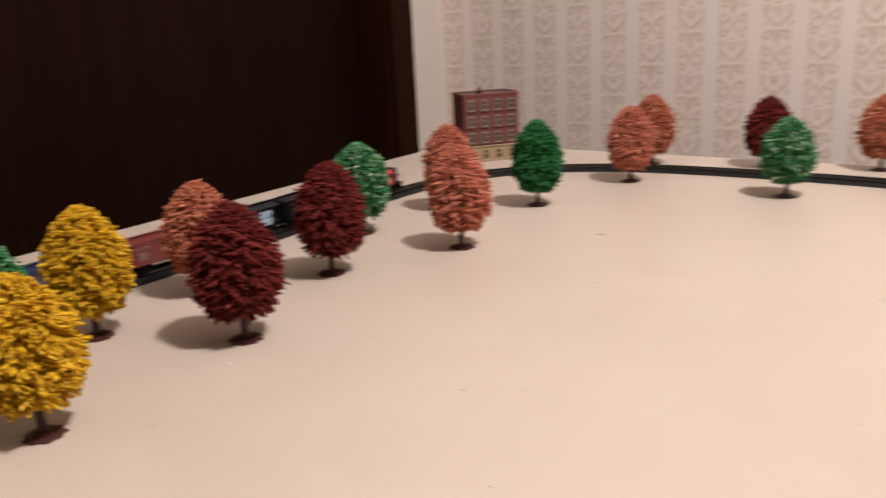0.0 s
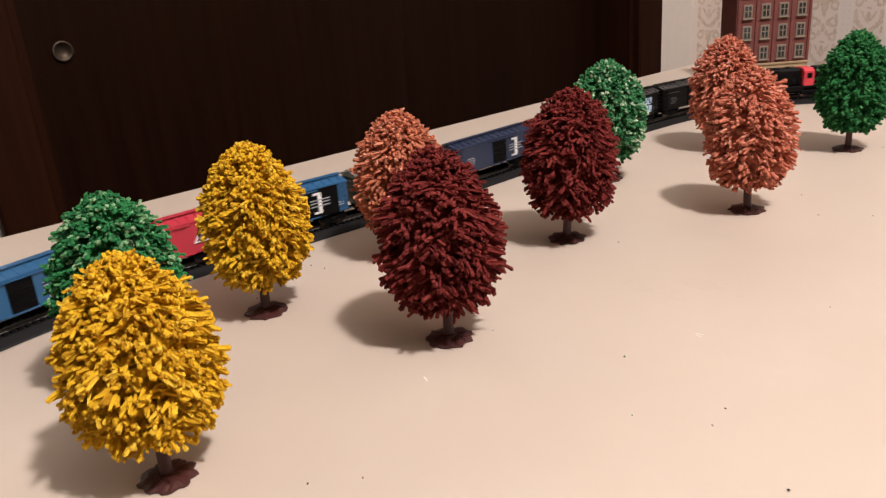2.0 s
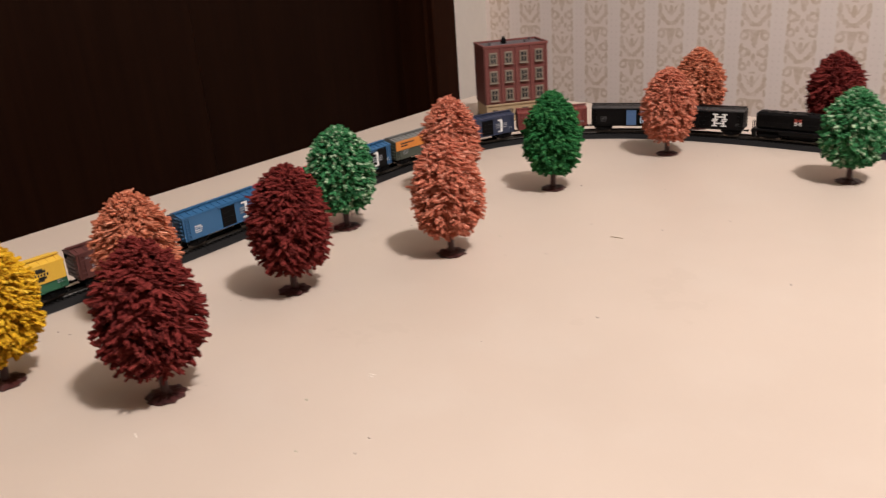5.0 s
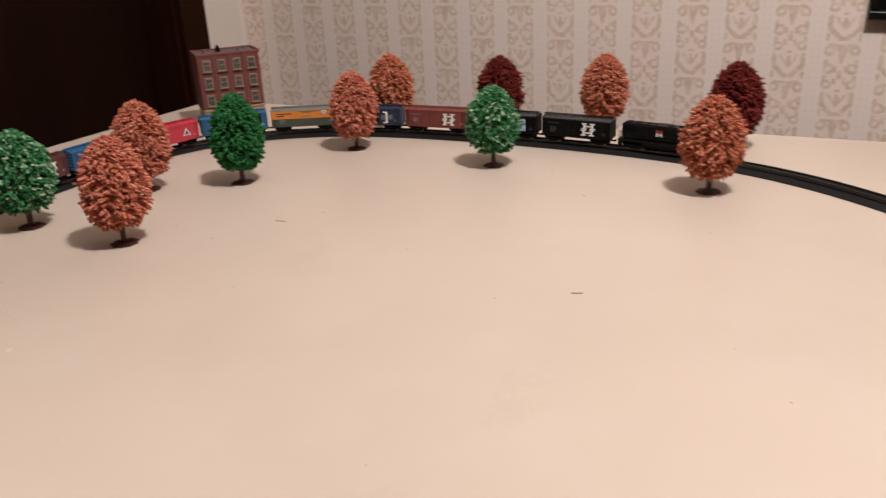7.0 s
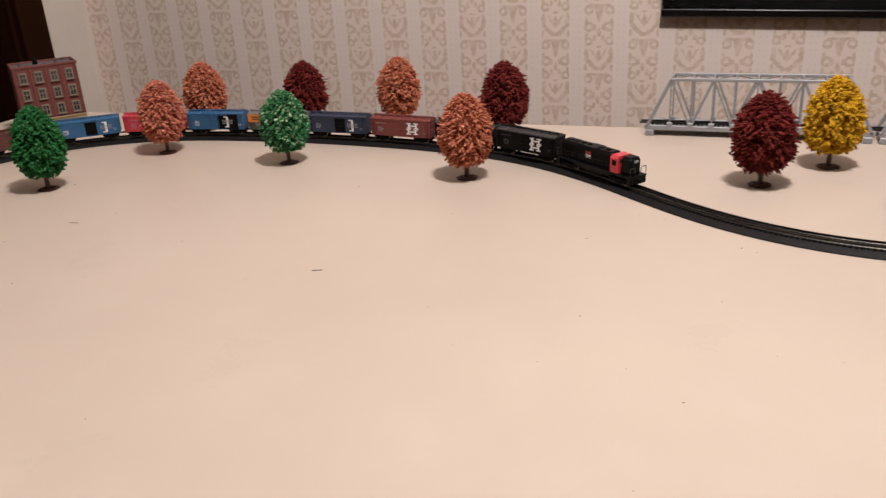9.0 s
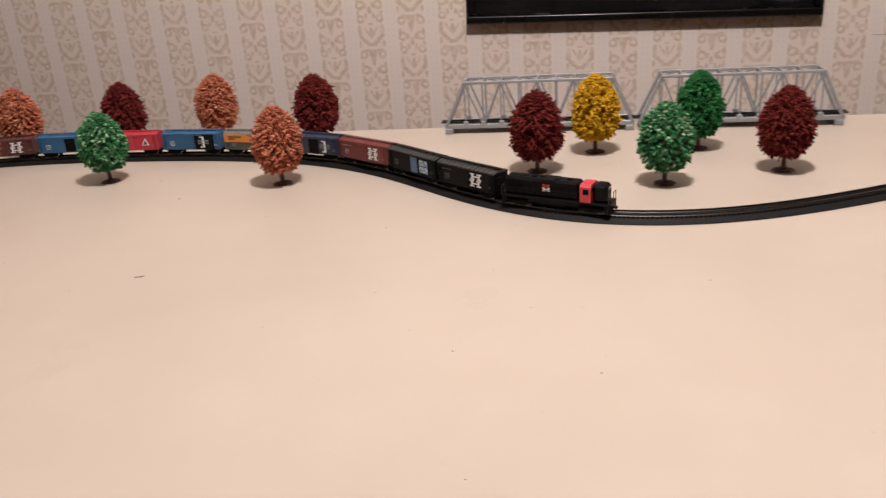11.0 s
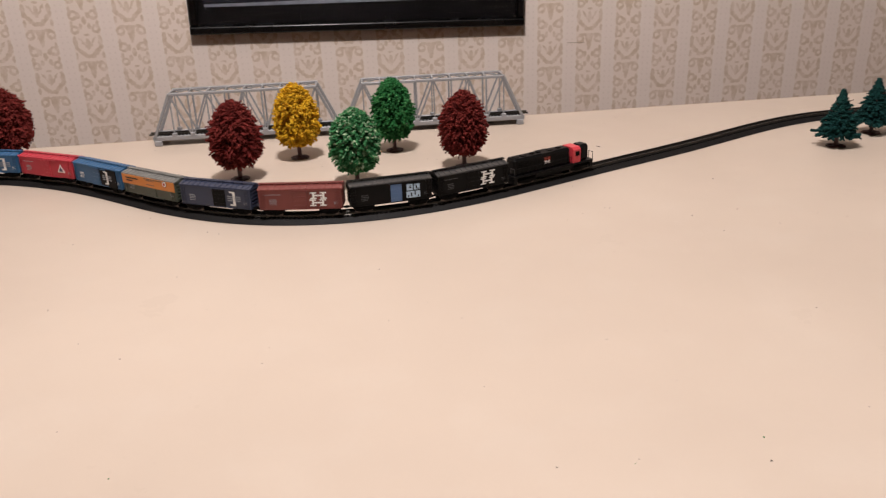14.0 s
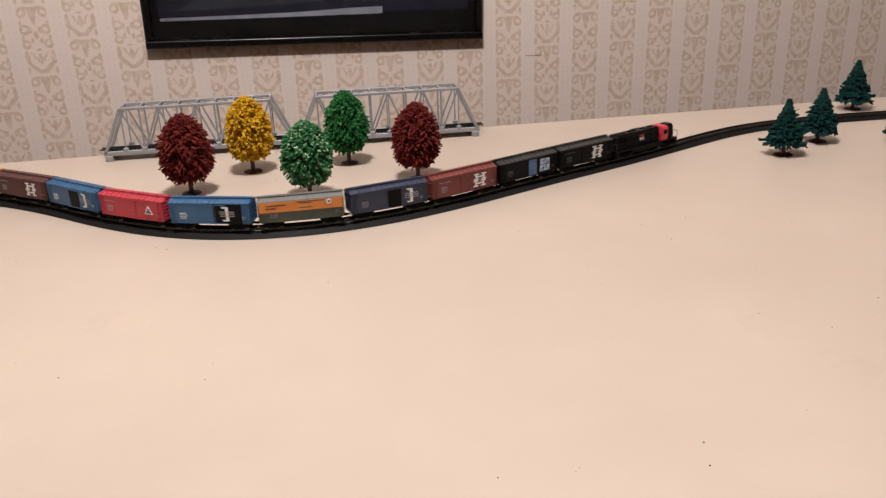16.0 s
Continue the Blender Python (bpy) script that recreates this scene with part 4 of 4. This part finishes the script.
        if "band" in style:
            bm_, zlo, zhi = style["band"]
            part("colour_band", Mesh().box((0, side * (W / 2 + 0.00035), BODY0 + (zlo + zhi) / 2), (L - 0.0012, 0.0010, zhi - zlo)), MAT[bm_], c, "painted band along the side")
        e = style.get("emblem")
        if e == "block":
            railroad_emblem(c, f * style["ex"], zc + 0.0003, 0.0138, MAT[style.get("ink", "white_ink")], side, side * (W / 2 + 0.0009))
        elif e == "bracket":
            bracket_emblem(c, f * style["ex"], zc, 0.0135, MAT["white_ink"], side, yy if "panel" in style else side * (W / 2 + 0.0009))
        elif e == "square":
            m = Mesh()
            for i, (sx, sz, w, h) in enumerate([(-0.0032, 0.0036, 0.0058, 0.0060), (0.0036, 0.0036, 0.0055, 0.0056), (0.0, -0.0035, 0.0132, 0.0062)]):
                m.box((f * (style["ex"] + sx), side * (W / 2 + 0.0009), zc + sz), (w, 0.0003, h))
            part("emblem", m, MAT["pale_blue_ink"], c, "pale blue block emblem")
            m = Mesh()
            for sx, sz, w, h in [(-0.0028, 0.0034, 0.0022, 0.0012), (0.0032, 0.0034, 0.0010, 0.0032), (-0.0018, -0.0036, 0.0012, 0.0036), (0.0018, -0.0026, 0.0012, 0.0036),
                                  (-0.0028, 0.0050, 0.0022, 0.0007), (0.0048, 0.0020, 0.0016, 0.0010), (0.0020, 0.0052, 0.0010, 0.0012), (-0.0046, -0.0050, 0.0010, 0.0022), (0.0048, -0.0052, 0.0008, 0.0020)]:
                m.box((f * (style["ex"] + sx), side * (W / 2 + 0.0011), zc + sz), (w, 0.0003, h))
            part("emblem_gaps", m, MAT[body], c)
        elif e == "triangle":
            for k_, (r, mt) in enumerate(((0.0058, "white_ink"), (0.0038, body), (0.0034, "emblem_slate"))):
                m = Mesh().prism([(f * style["ex"] + r * math.sin(a), zc - 0.0006 + r * math.cos(a)) for a in (0, 2.0944, 4.18879)], 0.0003, pose(0, side * (W / 2 + 0.0006 + 0.0002 * k_), 0))
                part("emblem", m, MAT[mt], c, "white triangle emblem" if k_ == 0 else "")
        elif e == "round":
            for k_, (r, mt) in enumerate(((0.0030, "dark_ink"), (0.0026, "white_ink"), (0.0014, "red_ink"))):
                m = Mesh().lathe([(r, 0), (r, 0.0003)], 16, pose(f * style["ex"], side * (W / 2 + 0.0010 + 0.0002 * k_), BODY0 + 0.0165, 90 if side < 0 else -90, 0, 0))
                part("emblem", m, MAT[mt], c, "round white emblem" if k_ == 0 else "")
        elif e == "shield":
            m = Mesh().box((f * style["ex"], side * (W / 2 + 0.0010), BODY0 + 0.0140), (0.0105, 0.0003, 0.0066)).box((f * style["ex"], side * (W / 2 + 0.0010), BODY0 + 0.0140), (0.0070, 0.0003, 0.0092))
            part("emblem", m, MAT["dark_ink"], c, "dark shield emblem")
            part("emblem_bar", Mesh().box((f * style["ex"], side * (W / 2 + 0.0012), BODY0 + 0.0140), (0.0150, 0.0003, 0.0026)), MAT["car_yellow"], c)
            m = Mesh()
            for i in range(7):
                m.box((f * (style["ex"] - 0.0062 + i * 0.00205), side * (W / 2 + 0.0014), BODY0 + 0.0140), (0.0012, 0.0003, 0.0017))
            part("emblem_bars", m, MAT["dark_ink"], c)
        ink = MAT[style.get("small_ink", "grey_ink")]
        ink_bars(c, "lettering", f * -0.0255, BODY0 + 0.0100, 4, ink, side, 5, 0.0062)
        ink_bars(c, "lettering", f * 0.0330, BODY0 + 0.0065, 2, ink, side, 9, 0.0036)
        if style.get("title"):
            m = Mesh()
            for i in range(15):
                m.box((f * (-0.0315 + i * 0.00125), side * (W / 2 + 0.0010), BODY0 + 0.0162), (0.0009, 0.0003, 0.0012))
            for i in range(8):
                m.box((f * (-0.0315 + i * 0.0012), side * (W / 2 + 0.0010), BODY0 + 0.0135), (0.0009, 0.0003, 0.0012))
            part("lettering", m, MAT["dark_ink"], c, "dark lettering as plain bars")
        elif style.get("long_line", True):
            m = Mesh()
            for i in range(12):
                m.box((f * (-0.0315 + i * 0.0012), side * (W / 2 + 0.00025), BODY0 + 0.0148), (0.0007, 0.0003, 0.0005))
            part("lettering", m, ink, c)
    return c


CARS = [
    boxcar("boxcar", "black model boxcar with a white block emblem", "black_paint", "steel_roof", {"emblem": "block", "ex": 0.0145, "door_x": -0.001, "small_ink": "dim_ink"}),
    boxcar("boxcar", "black model boxcar with blue door and pale emblem", "black_paint", "steel_roof", {"emblem": "square", "ex": 0.0205, "door": "door_blue", "door_x": 0.0045, "door_w": 0.0105, "long_line": False, "small_ink": "dim_ink"}),
    boxcar("boxcar", "oxide red model boxcar with a white block emblem", "oxide", "oxide", {"emblem": "block", "ex": 0.0165, "door_x": 0.0, "small_ink": "grey_ink"}),
    boxcar("boxcar", "navy blue model boxcar with black door and bracket emblem", "navy", "navy", {"emblem": "bracket", "ex": 0.0215, "door": "black_paint", "door_x": 0.0045, "door_w": 0.0135, "long_line": False}),
    boxcar("boxcar", "orange and dark green model boxcar with round emblem", "olive", "grey_roof", {"emblem": "round", "ex": 0.0255, "band": ("car_orange", 0.0098, 0.0192), "door": "olive", "title": True, "small_ink": "grey_ink"}),
    boxcar("boxcar", "blue model boxcar with a black panel and bracket emblem", "blue", "blue", {"emblem": "bracket", "ex": 0.0175, "panel": ("black_paint", 0.0175, 0.0275), "door_x": 0.0, "long_line": False, "small_ink": "white_ink"}),
    boxcar("boxcar", "bright red model boxcar with white triangle emblem", "red", "red", {"emblem": "triangle", "ex": 0.0225, "door_x": 0.0, "small_ink": "grey_ink"}),
    boxcar("boxcar", "blue model boxcar with black door and bracket emblem", "blue", "blue", {"emblem": "bracket", "ex": 0.0225, "door": "black_paint", "door_x": 0.0045, "door_w": 0.0135, "long_line": False, "small_ink": "white_ink"}),
    boxcar("boxcar", "brown model boxcar with a white block emblem", "brown", "brown", {"emblem": "block", "ex": 0.0165, "door_x": 0.0}),
    boxcar("boxcar", "yellow over green model boxcar with dark shield emblem", "car_green", "car_yellow", {"emblem": "shield", "ex": 0.0195, "band": ("car_yellow", 0.0075, 0.0208), "door": "car_green", "title": True}),
]
LOCO_L = 0.1010
LOCO_SIZE = 1.07


def locomotive():
    c = thing("locomotive", "black model diesel locomotive with a bright red cab", "model locomotive")
    L = LOCO_L
    deck = 0.0094
    part("walkway", Mesh().box((0, 0, deck - 0.0009), (L - 0.004, 0.0198, 0.0018), 0.0003), MAT["black_paint"], c)
    part("side_skirt", Mesh().box((0, -0.0094, deck - 0.0028), (L * 0.46, 0.0007, 0.0030)).box((0, 0.0094, deck - 0.0028), (L * 0.46, 0.0007, 0.0030)), MAT["black_paint"], c)
    part("fuel_tank", Mesh().box((-0.002, 0, 0.0044), (0.027, 0.0160, 0.0056), 0.0012), MAT["chassis"], c)
    part("underbody", Mesh().box((0, 0, 0.0056), (0.090, 0.0125, 0.0058), 0.0006), MAT["chassis"], c)
    h0, h1 = -0.0465, 0.0215
    hood = Mesh().box(((h0 + h1) / 2, 0, deck + 0.0077), (h1 - h0, 0.0136, 0.0160), 0.0019)
    hd = part("long_hood", hood, MAT["black_paint"], c)
    seams = Mesh()
    for i in range(13):
        x = h0 + 0.004 + i * (h1 - h0 - 0.008) / 12
        for s in (-1, 1):
            seams.box((x, s * 0.0069, deck + 0.0055), (0.0004, 0.0004, 0.0098))
    for s in (-1, 1):
        seams.box(((h0 + h1) / 2, s * 0.0069, deck + 0.0108), (h1 - h0 - 0.004, 0.0004, 0.0004))
    part("hood_seams", seams, MAT["chassis"], hd)
    for x in (-0.0405, -0.0330):
        lou = Mesh()
        for s in (-1, 1):
            for k in range(5):
                lou.box((x, s * 0.0070, deck + 0.0068 + k * 0.0014), (0.0052, 0.0005, 0.0007))
        part("louvre", lou, MAT["chassis"], hd)
    for x in (-0.0400, -0.0310, 0.0010):
        part("roof_fan", Mesh().lathe([(0.0036, deck + 0.0150), (0.0036, deck + 0.0162), (0.0030, deck + 0.0165), (0.0006, deck + 0.0163)], 16, pose(x, 0, 0)), MAT["black_paint"], hd)
    for x in (-0.0205, -0.0130, 0.0115):
        part("exhaust_stack", Mesh().box((x, 0, deck + 0.0158), (0.0038, 0.0040, 0.0016), 0.0004), MAT["chassis"], hd)
    part("dynamic_brake_blister", Mesh().box((-0.006, 0, deck + 0.0144), (0.0150, 0.0140, 0.0028), 0.0007), MAT["black_paint"], hd)
    x0, x1 = 0.0232, 0.0326
    cab_out = [(-0.0092, deck), (0.0092, deck), (0.0092, deck + 0.0130), (0.0064, deck + 0.0152), (-0.0064, deck + 0.0152), (-0.0092, deck + 0.0130)]
    cab = part("cab", Mesh().prism(cab_out, x1 - x0, pose((x0 + x1) / 2, 0, 0, 0, 0, 90)), MAT["cab_red"], c, "bright red cab")
    for s in (-1, 1):
        part("cab_window", Mesh().box(((x0 + x1) / 2 + 0.0005, s * 0.0093, deck + 0.0090), (0.0050, 0.0006, 0.0046), 0.0002), MAT["chassis"], cab)
        part("cab_window", Mesh().box((x1 + 0.0001, s * 0.0052, deck + 0.0108), (0.0006, 0.0030, 0.0032)), MAT["model_glass"], cab)
    part("short_hood", Mesh().box((0.0395, 0, deck + 0.0076), (0.0126, 0.0136, 0.0158), 0.0024), MAT["black_paint"], c)
    part("headlight", Mesh().box((0.0459, 0, deck + 0.0118), (0.0010, 0.0046, 0.0022), 0.0003), MAT["grey_ink"], c)
    for s in (-1, 1):
        part("pilot", Mesh().box((s * (L / 2 - 0.0022), 0, 0.0058), (0.0012, 0.0170, 0.0072), 0.0003), MAT["black_paint"], c)
        part("steps", Mesh().box((s * (L / 2 - 0.0042), -0.0086, 0.0052), (0.0038, 0.0020, 0.0070), 0.0003).box((s * (L / 2 - 0.0042), 0.0086, 0.0052), (0.0038, 0.0020, 0.0070), 0.0003), MAT["black_paint"], c)
        coupler(c, s * (L / 2 - 0.002), s)
        rails = Mesh()
        y = s * 0.0096
        rails.bar((-L / 2 + 0.004, y, deck + 0.0072), (0.0205, y, deck + 0.0072), 0.0004)
        for x in np.linspace(-L / 2 + 0.004, 0.0205, 9):
            rails.bar((x, y, deck - 0.001), (x, y, deck + 0.0072), 0.0004)
        part("handrail", rails, MAT["black_paint"], c)
        er = Mesh()
        for yy in (-0.0092, -0.0035, 0.0035, 0.0092):
            er.bar((s * (L / 2 - 0.0024), yy, deck - 0.001), (s * (L / 2 - 0.0024), yy, deck + 0.0075), 0.0005)
        er.bar((s * (L / 2 - 0.0024), -0.0092, deck + 0.0073), (s * (L / 2 - 0.0024), -0.0035, deck + 0.0073), 0.0005)
        er.bar((s * (L / 2 - 0.0024), 0.0035, deck + 0.0073), (s * (L / 2 - 0.0024), 0.0092, deck + 0.0073), 0.0005)
        part("end_rail", er, MAT["steel_roof"], c)
    for side in (-1, 1):
        for row, mt in ((1, "red_ink"), (0, "white_ink")):
            m = Mesh()
            zc = deck + 0.0070 + row * 0.0030
            xc = -side * -0.0075
            for sx in (-0.0022, 0.0022):
                m.box((xc + sx, side * 0.0070, zc), (0.0010, 0.0004, 0.0026))
                for sz in (-0.0011, 0.0011):
                    m.box((xc + sx, side * 0.0071, zc + sz), (0.0028, 0.0004, 0.0007))
            m.box((xc, side * 0.0071, zc), (0.0044, 0.0004, 0.0008))
            part("emblem", m, MAT[mt], c, "red and white block emblem")
    for x in (-0.0320, 0.0320):
        truck_parts(c, x, 0.0150)
        part("truck_frame", Mesh().box((x, -0.0080, 0.0034), (0.0215, 0.0016, 0.0036), 0.0006).box((x, 0.0080, 0.0034), (0.0215, 0.0016, 0.0036), 0.0006), MAT["chassis"], c)
    return c


LOCO = locomotive()
LOCO.scale = (LOCO_SIZE, LOCO_SIZE, LOCO_SIZE)


# ---- crumbs and fibres on the table ----
def crumbs():
    spots = [(0.929, 0.976), (0.824, 1.045), (0.55, 0.845), (0.476, 0.722), (0.747, 0.689), (0.382, 0.935), (0.631, 0.868), (-0.011, 0.706), (-0.188, 0.973), 
             (-0.078, 0.705), (-0.052, 0.666), (-0.156, 0.578), (-0.145, 0.594), (-0.103, 0.69), (-0.081, 0.718), (-0.012, 0.708), (-0.04, 0.69), (0.965, 1.024), 
             (0.744, 0.686), (-0.268, 1.056), (0.704, 0.69), (0.926, 0.827), (1.049, 0.985), (0.818, 0.695), (0.812, 0.676), (0.116, 1.165), (0.063, 1.229), 
             (0.313, 0.879), (-0.134, 0.724), (-0.053, 0.889)]
    random.seed(77)
    tints = {"dark": MAT["dark_ink"], "green": MAT["green"], "rust": MAT["oxide"]}
    for k, (x, y) in enumerate(spots):
        tint = ("dark", "dark", "rust", "green", "dark")[k % 5]
        r = random.uniform(0.0003, 0.00062)
        me = Mesh().lathe([(r * 0.6, 0.0), (r, r * 0.5), (r * 0.5, r * 1.1)], 6, pose(x, y, 0.0001, 0, 0, random.random() * 360))
        solid("crumb", me, tints[tint], {"dark": "tiny dark crumb lying on the tan table", "green": "tiny green foam crumb on the tan table", "rust": "tiny rust-red crumb on the tan table"}[tint], "crumb")
    for x, y, turn, ln in ((0.174, 0.965, 20, 0.008), (0.908, 1.26, 120, 0.007), (-0.108, 1.015, 5, 0.010)):
        solid("fibre", Mesh().box((0, 0, 0.0004), (ln, 0.0005, 0.0004), 0.0001, pose(x, y, 0, 0, 0, turn)), MAT["tar"] if turn > 10 else MAT["stone"], "short dark fibre lying on the table", "fibre")
    for x, y, turn, ln in ((-0.123, 0.763, 15, 0.006), (-0.183, 0.652, -20, 0.007), (-0.122, 0.761, 5, 0.005)):
        mark = Mesh().lathe([(ln / 2.6, 0.00005), (ln / 3.2, 0.0002)], 9, pose(x, y, 0, 0, 0, turn) @ Matrix.Diagonal((1, 0.2, 1, 1)))
        solid("paint_fleck", mark, MAT["cream_wall"], "thin pale fleck of paint on the tan table", "paint fleck")
    dust = Mesh()
    for _ in range(170):
        x, y, r = random.uniform(-0.5, 1.4), random.uniform(0.5, 1.42), random.uniform(0.00025, 0.00055)
        dust.lathe([(r * 0.7, 0.0001), (r, r * 0.6), (r * 0.4, r * 1.2)], 5, pose(x, y, 0))
    solid("dust", dust, MAT["tar"], "scattered fine dark dust specks on the table", "dust", "stuff")


crumbs()

# ---- the train's run: seconds and the place of the gap behind the locomotive along the line ----
RUN = [(0.0, 0.466), (1.0, 0.559), (2.0, 0.661), (2.5, 0.714), (3.0, 0.767), (3.5, 0.816), (4.0, 0.865), (4.5, 0.913), (7.0, 1.185), (7.5, 1.236), (8.0, 1.289),
       (10.5, 1.549), (11.0, 1.6025), (11.5, 1.656), (12.0, 1.7095), (12.5, 1.7615), (13.0, 1.8130), (13.5, 1.8645), (14.0, 1.9165), (14.5, 1.9675), (15.0, 2.0195), (15.5, 2.0715), (16.0, 2.1260)]


def run(t):
    return float(np.interp(t, [r[0] for r in RUN], [r[1] for r in RUN]))


def slack(u):
    """The couplings run out a little on the stretch before the S-bend."""
    return u if u > 1.3 else 1.3 + (u - 1.3) * 1.04


def ride(s, half):
    """Pose of a vehicle whose middle is at s on the line and whose trucks stand half before and behind it."""
    xa, ya, _ = on_line(s - half)
    xb, yb, _ = on_line(s + half)
    return pose((xa + xb) / 2, (ya + yb) / 2, RAIL_Z, 0, 0, math.degrees(math.atan2(yb - ya, xb - xa)))


def motions():
    times = [i * 0.25 for i in range(65)]
    walk(LOCO, [(t, ride(slack(run(t) + 0.0560), 0.0335)) for t in times])
    for k, car in enumerate(CARS):
        walk(car, [(t, ride(slack(run(t) - PITCH * (k + 0.5)), 0.0262)) for t in times])


motions()
